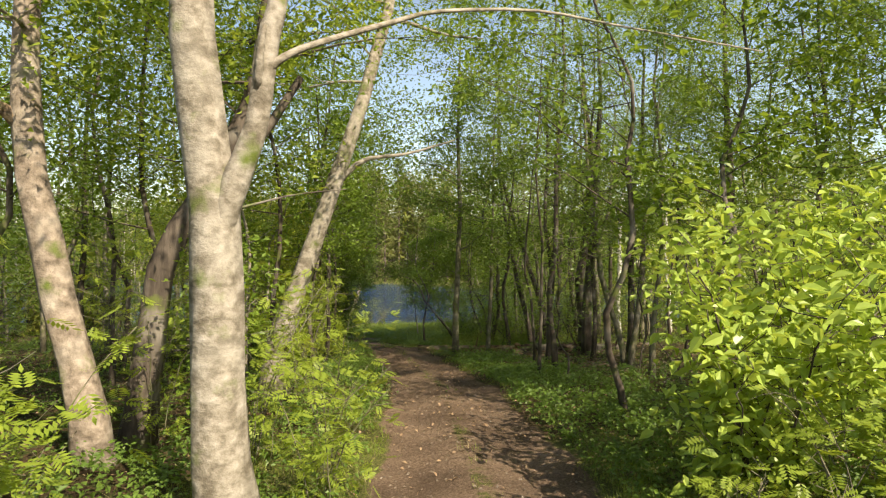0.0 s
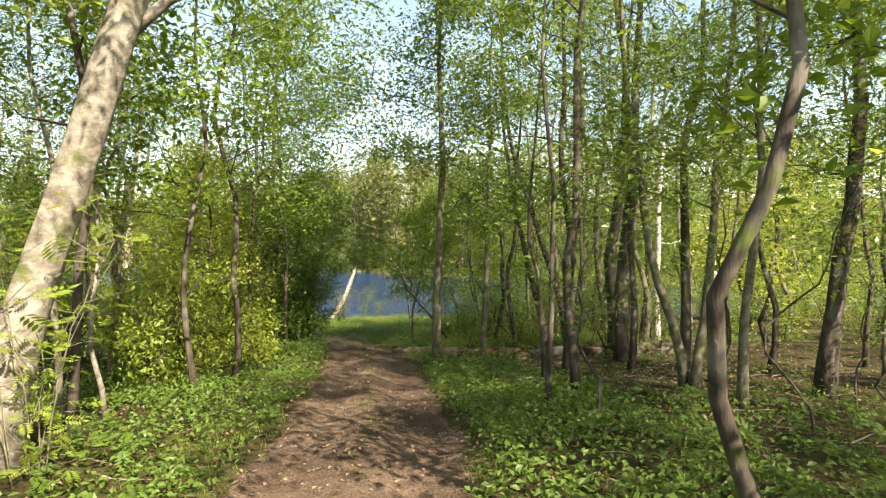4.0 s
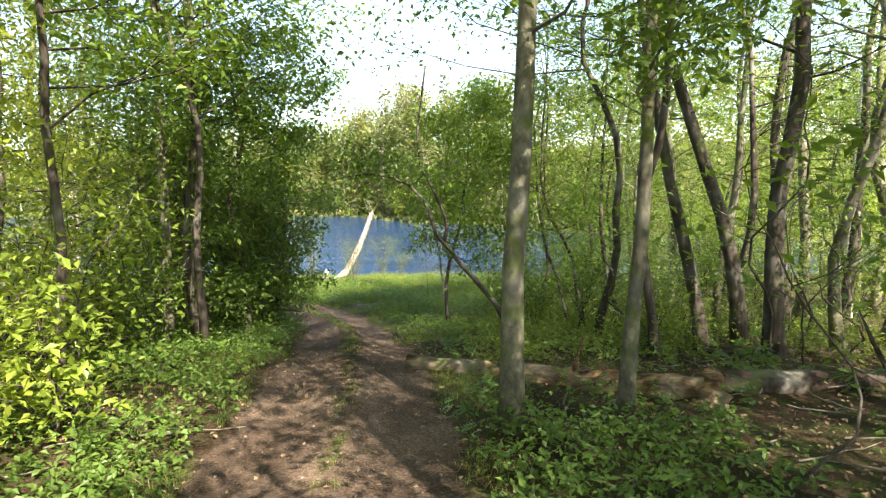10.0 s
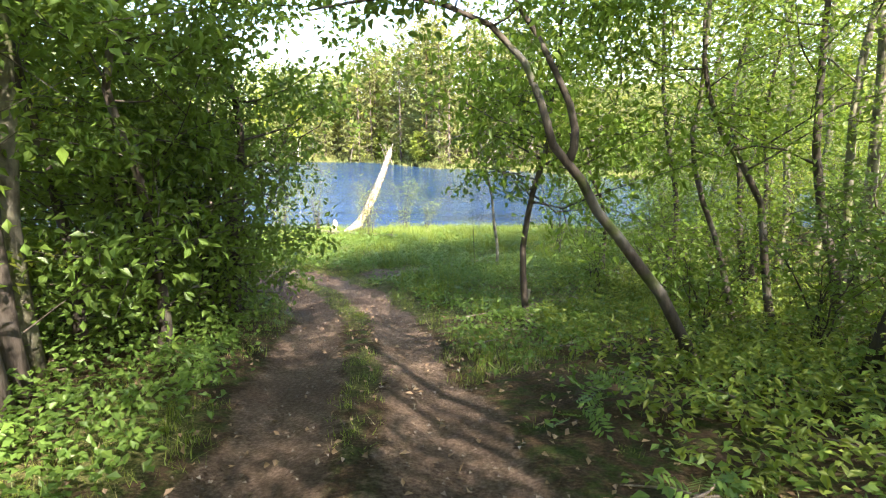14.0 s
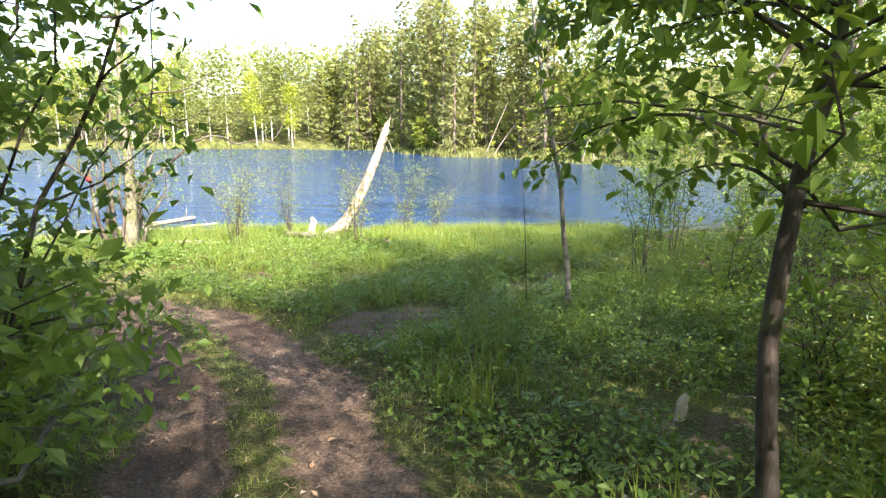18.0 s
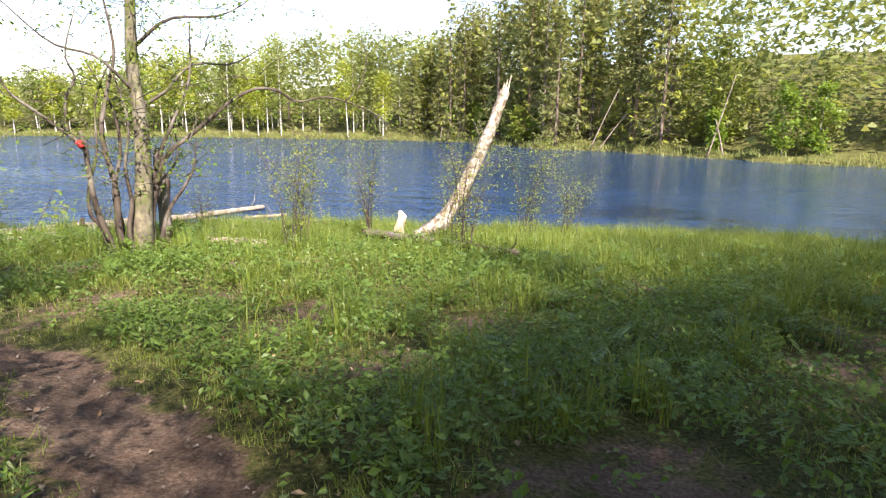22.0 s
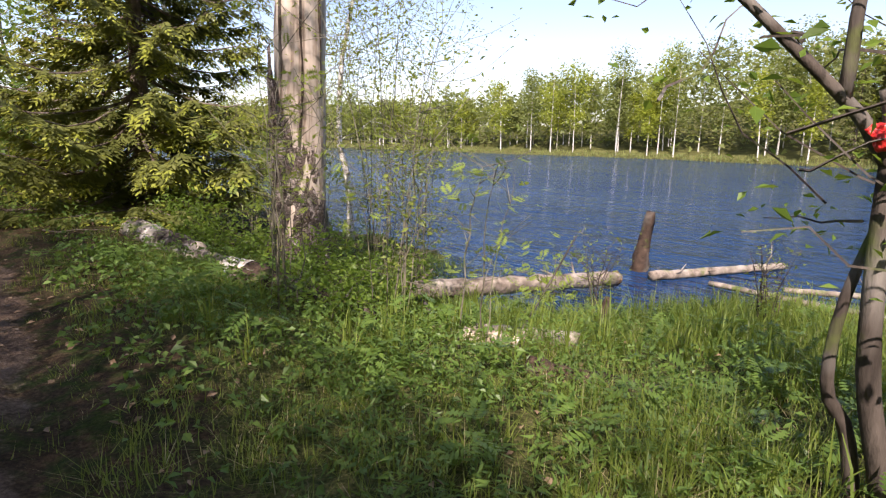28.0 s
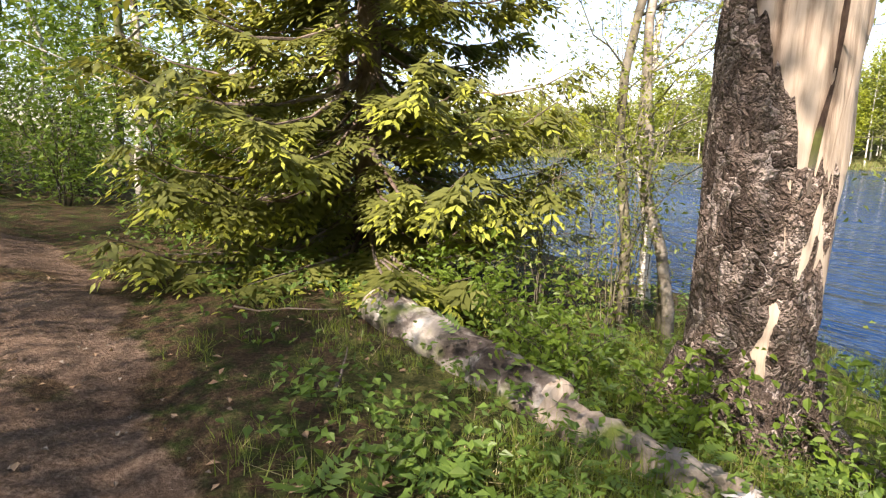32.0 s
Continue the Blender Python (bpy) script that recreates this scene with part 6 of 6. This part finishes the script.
for x, y, h, n in ((-18.3, 30.7, 0.7, 420), (-17.7, 30.55, 0.55, 300), (-19.4, 30.9, 0.8, 420), (-16.9, 30.75, 0.5, 260), (-15.2, 31.3, 0.6, 300), (-14.4, 31.1, 0.6, 300), (-16.2, 31.3, 0.7, 300), (-13.9, 30.2, 0.45, 260), (-14.8, 30.75, 0.5, 260), (-15.6, 30.75, 0.45, 240)):
    shrub("raspberry_bush", x, y, h, R, "low leafy bush among logs by the path", 7, 0.8, int(n * 1.5), 0.065, LEAF_ALDER, BARK_DARK, "fine", 0.005, 0.1, 0.1, group="low bushes by the logs")
for x, y in ((-24.5, 29.2), (-26.5, 29.6), (-28.2, 27.6), (-30, 27.8), (-29.5, 30), (-27, 31.6), (-32.5, 24.5), (-31, 26), (-34, 28)):
    shrub("undergrowth_bush", x, y, R.uniform(2.2, 3.6), R, "leafy bush beside the lake path", 7, 0.5, 2200, 0.12, LEAF_CHERRY, BARK_DARK, "plain", 0.014, 0.03, 0.35, group="bushes along the lake path")

# invented trees, mostly out of view, put here to shade the path
for x, y, h in ((-8.1, 23.9, 5.2), (-7.6, 22.6, 6.2), (-10.3, 22.8, 6.8), (-15.4, 23.6, 7.2), (-18.2, 23.8, 6.5), (-11.5, 20.6, 12), (-21.5, 23.6, 6.5)):
    deciduous("alder_tree", x, y, h, 0.1, R, "dense leafy alder added inside the bend to shade the path", first=0.12, limbs=14, reach=0.24, rise=0.35, count=4600 if x > -11 and y > 22 else 2000, size=0.14, leaf=LEAF_CHERRY, bark=BARK_DARK, spread=0.4, group="woods inside the bend", sides=7)
for i in range(42):
    x = R.uniform(4.5, 26)
    y = R.uniform(27.5, float(near_shore(x)) - 1.2)
    shrub("alder_bush", x, y, R.uniform(2.4, 4.6), R, "bright leafy alder bush near the shore", 6, 0.42, 1000, 0.12, (LEAF_ALDER, LEAF_BIRCH)[i % 2], BARK_DARK, "plain", 0.018, 0.03, 0.25, group="shore bushes")

# ---- across the lake ----
for i in range(84):
    x = R.uniform(-125, -22)
    y = float(np.interp(x, FAR_X, FAR_Y)) + R.uniform(1.0, 12)
    far_tree("birch_tree", x, y, R.uniform(8, 15) * float(np.interp(x, [-85, -45], [0.6, 1])), R, "slim white birch on the far shore", "birch", LEAF_FAR_HAZED if i % 3 else LEAF_BIRCH, BIRCH, 1300, 0.3, 0.3, 0.12, 0.085)
for i in range(54):
    x = R.uniform(-27, 5)
    y = float(np.interp(x, FAR_X, FAR_Y)) + R.uniform(1.2, 15)
    h = R.uniform(11, 19) if x > -20 else R.uniform(9, 14)
    if i % 3 == 2:
        far_tree("pine_tree", x, y, h, R, "tall pine with a reddish stem on the far shore", "pine", PINE, BARK_PINE, 1500, 0.34, 0.35, 0.11, 0.16)
    else:
        spruce("spruce_tree", x, y, h, 0.16, R, "tall spruce on the far shore", 60, 2200, 0.5, 0.6, 0.17, "far shore woods", i % 3 == 0, 0.28, NEEDLE_FAR_HAZED)
for i in range(44):
    x = (R.uniform(4, 30) if i % 2 else R.uniform(0, 60)) if i > 7 else R.uniform(-24, -8)
    y = float(np.interp(x, FAR_X, FAR_Y)) + (R.uniform(4, 12) if i > 7 and i % 3 else R.uniform(1.0, 4))
    far_tree("alder_tree", x, y, (R.uniform(7, 12) if i % 3 else R.uniform(3, 6)) if i > 7 else R.uniform(3, 4.5), R, "bright leafy alder on the far bank", "alder", (LEAF_ALDER, LEAF_WILLOW, LEAF_FAR_HAZED)[i % 3], BARK_GREY, 1100, 0.3, 0.06, 0.2, 0.06)
# bleached dead stems along the far bank
for i in range(7):
    x = R.uniform(-30, 12)
    y = float(np.interp(x, FAR_X, FAR_Y)) + R.uniform(-0.3, 1.2)
    h, lean_ = R.uniform(2.5, 7), R.normal(0, 0.35)
    stalks("dead_birch", (x, y, float(level(x, y))), "bleached bare dead stem on the far bank", "snag", [("trunk", [(0, 0, -0.2), (lean_ * h * 0.5, 0, h * 0.5), (lean_ * h, 0.1, h)], 0.07, 0.03)], WEATHERED, 6)
n = 84000
x = R.uniform(-200, 110, n)
d = 3.5 + 40 * R.random(n) ** 1.6
y = np.interp(x, FAR_X, FAR_Y) + d
top = (1 - 0.3 * (d - 3.5) / 40) * 11.5 + 3.5 * np.clip((x + 30) / 20, 0, 1) + 2.5 * wavy(x, y, 0.21, 3) + 2.0 * wavy(x, y, 0.6, 5) + 1.6 * wavy(x, y, 1.7, 9)
top *= np.interp(x, [-90, -45], [0.55, 1])
pts = np.stack([x, y, level(x, y) + top * R.random(n) ** 0.7 + 0.5], 1)
woods = new("far_woods", mesh_of("far_woods", *leaves(R, pts, 0.75, 0.8, 0.1, 0.65, small=True), LEAF_FAR_HAZED))
tagged(woods, "light green woods that close the far shore", "woods", kind="stuff")
n = 8000
x = R.uniform(-150, 60, n)
y = np.interp(x, FAR_X, FAR_Y) + R.normal(0.6, 0.7, n)
reeds = new("reeds", mesh_of("reeds", *blades(R, np.stack([x, y, np.maximum(level(x, y), LAKE) - 0.05], 1), 0.5, 0.1, 0.5), LEAF_FAR_HAZED))
tagged(reeds, "strip of pale green reeds along the far shore", "reeds", kind="stuff")

# ---- low growth ----
def scatter(n, x0, x1, y0, y1):
    x, y = R.uniform(x0, x1, n), R.uniform(y0, y1, n)
    return x, y


def stuff(name, data, mat, label, category):
    return tagged(new(name, mesh_of(name, data[0], data[1], mat)), label, category, kind="stuff")


def near(x, y):
    return np.exp(-away(WALKED, x, y)[0] / 6.5)


# meadow grass, in tufts
x, y = scatter(150000, -20, 6, -8, 39)
dm, mm = covers(x, y)
bare = np.clip(0.75 + 0.8 * wavy(x, y, 2.1, 17) + 0.4 * wavy(x, y, 4.3, 3), 0.08, 1) * np.where((x > -2.6) & (y > 21.3) & (y < 25.3), 0.5, 1)
keep = (R.random(len(x)) < np.clip(mm, 0.04, 1) * (1 - np.clip(dm * 1.7, 0, 1)) * np.maximum(0.1 + 0.9 * near(x, y) ** 1.2, 0.5 * (y > 29) * (x > -14)) * bare) & (y < near_shore(x) + 0.4)
x, y = x[keep], y[keep]
shore = np.clip((y - 27) / 6, 0, 1) * np.where(x < -11, 0.45, 1)
lush = np.clip(wavy(x, y, 1.3, 7) + 0.35, 0, 1.3)
tall = (0.055 + 0.09 * lush + 0.25 * shore * (0.5 + 0.6 * lush)) * R.uniform(0.6, 1.4, len(x)) * np.where(away(TRACK, x, y)[0] < 0.5, 0.6, 1)
k = np.repeat(np.arange(len(x)), 18)
px, py = x[k] + R.normal(0, 0.055, len(k)), y[k] + R.normal(0, 0.055, len(k))
p = np.stack([px, py, level(px, py) - 0.01], 1)
dry = R.random(len(p)) < 0.09
wd = 0.006 + 0.005 * shore[k]
stuff("grass", blades(R, p[~dry], tall[k][~dry], wd[~dry, None], 0.8), LEAF_GRASS, "fresh meadow grass in tufts between track and lake", "grass")
stuff("dry_grass", blades(R, p[dry], tall[k][dry], 0.005, 1.2), LEAF_REED, "withered straw among the meadow grass", "grass")
# broad grass and sedge that stands in bunches
x, y = scatter(5200, -15, 4, 21, 38)
dm, mm = covers(x, y)
keep = (R.random(len(x)) < mm * np.clip(0.25 + 0.8 * wavy(x, y, 1.1, 33) + 0.5 * (y > 31), 0, 1) * (1 - np.clip(dm * 2, 0, 1))) & (y < near_shore(x) + 0.3) & (away(WALKED, x, y)[0] > 0.8)
x, y = x[keep], y[keep]
k = np.repeat(np.arange(len(x)), 16)
px, py = x[k] + R.normal(0, 0.05, len(k)), y[k] + R.normal(0, 0.05, len(k))
stuff("sedge", blades(R, np.stack([px, py, level(px, py) - 0.01], 1), R.uniform(0.22, 0.5, len(x))[k], 0.012, 0.55, True), LEAF_GRASS, "bunches of taller broad-bladed grass in the meadow", "grass")
# herbs
x, y = scatter(150000, -24, 13, -9, 37)
dm, mm = covers(x, y)
w, side = away(TRACK, x, y)
carpet = np.where((x > -0.2) & (x < 3.4 - 0.1 * y) & (y > -3) & (y < 13.3), 3.2, 1) * np.where((x > -6.5) & (x < -2.2) & (y > 7.5) & (y < 19.5), 2.8, 1) * np.where((x < -1.5) & (x > -4.5) & (y < 7.5), 1.6, 1)
dens = np.clip(0.62 + 0.6 * wavy(x, y, 0.9, 12), 0.1, 1) * (1 - np.clip(dm * 1.6, 0, 1)) * (1 - 0.25 * mm + 0.5 * mm * (x > -9)) * (0.06 + 0.62 * near(x, y)) * np.clip((w - 0.9) / 0.5, 0.02, 1) * np.where((x > -2.6) & (y > 21.3) & (y < 25.8), 2.2, 1) * np.where((x > -19) & (x < -12.3) & (y > 28.9) & (y < 31.5), 2.4, 1) * np.where((x > 2.2) & (y > 8.3) & (y < 16.5), 0.3, 1) * np.where((x > -0.9) & (y > 13.3) & (y < 17.2), 0.4, 1) * np.where((x < -4.2) & (y > 4) & (y < 7.5), 0.4, 1) * np.where((y > 23.5) & (y < 31.5) & (x > -9.5) & (x < 1), 1.9, 1) * carpet
keep = (R.random(len(x)) < dens) & (y < near_shore(x) - 0.3)
x, y = x[keep], y[keep]
hh = R.uniform(0.06, 0.26, len(x)) * (1 + 0.6 * np.clip(wavy(x, y, 0.7, 2), 0, 1))
k = np.repeat(np.arange(len(x)), 6)
a = R.uniform(0, 2 * np.pi, len(k))
rr = R.uniform(0.02, 0.12, len(k))
p = np.stack([x[k] + np.cos(a) * rr, y[k] + np.sin(a) * rr, level(x, y)[k] + hh[k] * R.uniform(0.5, 1.1, len(k)) + 0.02], 1)
stuff("herbs", leaves(R, p, (0.07 - 0.016 * covers(x, y)[1])[k], 0.62, 0.15, 0.4, heading=a), LEAF_HERB, "low green ground elder and herbs on the forest floor", "herbs")
# tall herbs in the half shade beside the bend
x, y = scatter(5200, -0.8, 6.5, 15.8, 28)
dm, mm = covers(x, y)
keep = (R.random(len(x)) < np.clip(0.45 + 0.7 * wavy(x, y, 1.2, 41), 0, 1) * np.clip(1.25 - 0.12 * (x + 0.8), 0.2, 1) * (dm < 0.1)) & (away(WALKED, x, y)[0] > 1.5) & ((x > 0.2) | (y < 24))
x, y = x[keep], y[keep]
k = np.repeat(np.arange(len(x)), 14)
u, a = R.uniform(0.1, 1, len(k)), R.uniform(0, 2 * np.pi, len(k))
hh = R.uniform(0.25, 0.75, len(x)) * np.clip(0.55 + 0.25 * x, 0.5, 1.1)
p = np.stack([x[k] + np.cos(a) * 0.03, y[k] + np.sin(a) * 0.03, level(x, y)[k] + hh[k] * u], 1)
stuff("tall_herbs", leaves(R, p, 0.06 + 0.05 * (1 - u), 0.42, 0.0, 0.4, heading=a), LEAF_GRASS, "tall light green herbs at the edge of the wood", "herbs")
# ferns and tall herbs
x, y = scatter(5800, -20, 6, -6, 36)
dm, mm = covers(x, y)
keep = (R.random(len(x)) < (0.1 + 0.8 * np.clip(wavy(x, y, 0.8, 21), 0, 1) + 0.5 * mm * (y > 26.5)) * (0.2 + near(x, y)) * (dm < 0.1)) & (away(WALKED, x, y)[0] > 0.9) & (y < near_shore(x) - 0.5)
x, y = x[keep], y[keep]
k = np.repeat(np.arange(len(x)), 6)
p = np.stack([x[k], y[k], level(x, y)[k] + R.uniform(0.05, 0.3, len(k))], 1) + R.normal(0, 0.04, (len(k), 3)) * np.array([1, 1, 0])
stuff("ferns", pinnate(R, p, 0.2, 5), LEAF_HERB, "feathery ferns and cow parsley", "ferns")
# feathery herbs of the meadow
x, y = scatter(26000, -14, 4, 24, 35)
dm, mm = covers(x, y)
keep = (R.random(len(x)) < mm * np.clip(0.35 + 1.1 * wavy(x, y, 0.9, 27) + 0.35 * (x > -7.5), 0, 1) * (0.12 + near(x, y)) * (1 - np.clip(dm * 2, 0, 1))) & (away(WALKED, x, y)[0] > 0.5) & (y < near_shore(x) - 0.5)
x, y = x[keep], y[keep]
k = np.repeat(np.arange(len(x)), 12)
u = R.uniform(0.15, 1, len(k))
a = R.uniform(0, 2 * np.pi, len(k))
hh = R.uniform(0.12, 0.36, len(x))
p = np.stack([x[k] + np.cos(a) * 0.015, y[k] + np.sin(a) * 0.015, level(x, y)[k] + hh[k] * u], 1)
stuff("meadow_herbs", leaves(R, p, 0.04 + 0.045 * (1 - u), 0.36, -0.1, 0.4, heading=a, small=True), LEAF_HERB, "feathery horsetail and cow parsley in the meadow", "herbs")
# chips and small stones on the bare earth
x, y = scatter(60000, -20, 2, -7, 30)
dm, mm = covers(x, y)
keep = R.random(len(x)) < dm * near(x, y) * 0.6
x, y = x[keep], y[keep]
stuff("chips", leaves(R, np.stack([x, y, level(x, y) + 0.006], 1), 0.032, 0.7, 0.0, 0.5, 0.25), TWIG, "wood chips and small stones on the bare track", "chips")
# dead leaves and twigs on the floor
x, y = scatter(90000, -22, 12, -9, 36)
dm, mm = covers(x, y)
keep = R.random(len(x)) < (0.4 - 0.2 * dm) * (1 - 0.7 * mm) * (0.1 + near(x, y)) * np.where((x > 1.6) & (y > 7) & (y < 17), 4, 1)
x, y = x[keep], y[keep]
stuff("dead_leaves", leaves(R, np.stack([x, y, level(x, y) + 0.012], 1), 0.055, 0.6, 0.0, 0.35), DEAD_LEAF, "brown dead leaves on the forest floor", "leaf litter")
x, y = scatter(2200, -20, 9, -7, 34)
keep = R.random(len(x)) < (0.25 + near(x, y)) * np.clip(1.2 - covers(x, y)[1], 0.05, 1) * np.where((x > 1.2) & (y > 8) & (y < 17), 4.0, 0.35) * (covers(x, y)[0] < 0.2) * (away(TRACK, x, y)[0] > 1.3)
tw = []
for a, b in zip(x[keep], y[keep]):
    ln, th = R.uniform(0.2, 1.1), R.uniform(0, np.pi)
    t = np.linspace(-0.5, 0.5, 5)
    px, py = a + np.cos(th) * ln * t, b + np.sin(th) * ln * t
    pz = level(px, py) + 0.02 + R.uniform(0, 0.05) + R.normal(0, 0.012, 5)
    tw.append(tube(np.stack([px + R.normal(0, 0.02, 5), py, pz], 1), np.linspace(0.011, 0.004, 5), 5))
stuff("twigs", tubes(tw), TWIG, "dry fallen twigs on the forest floor", "twigs")
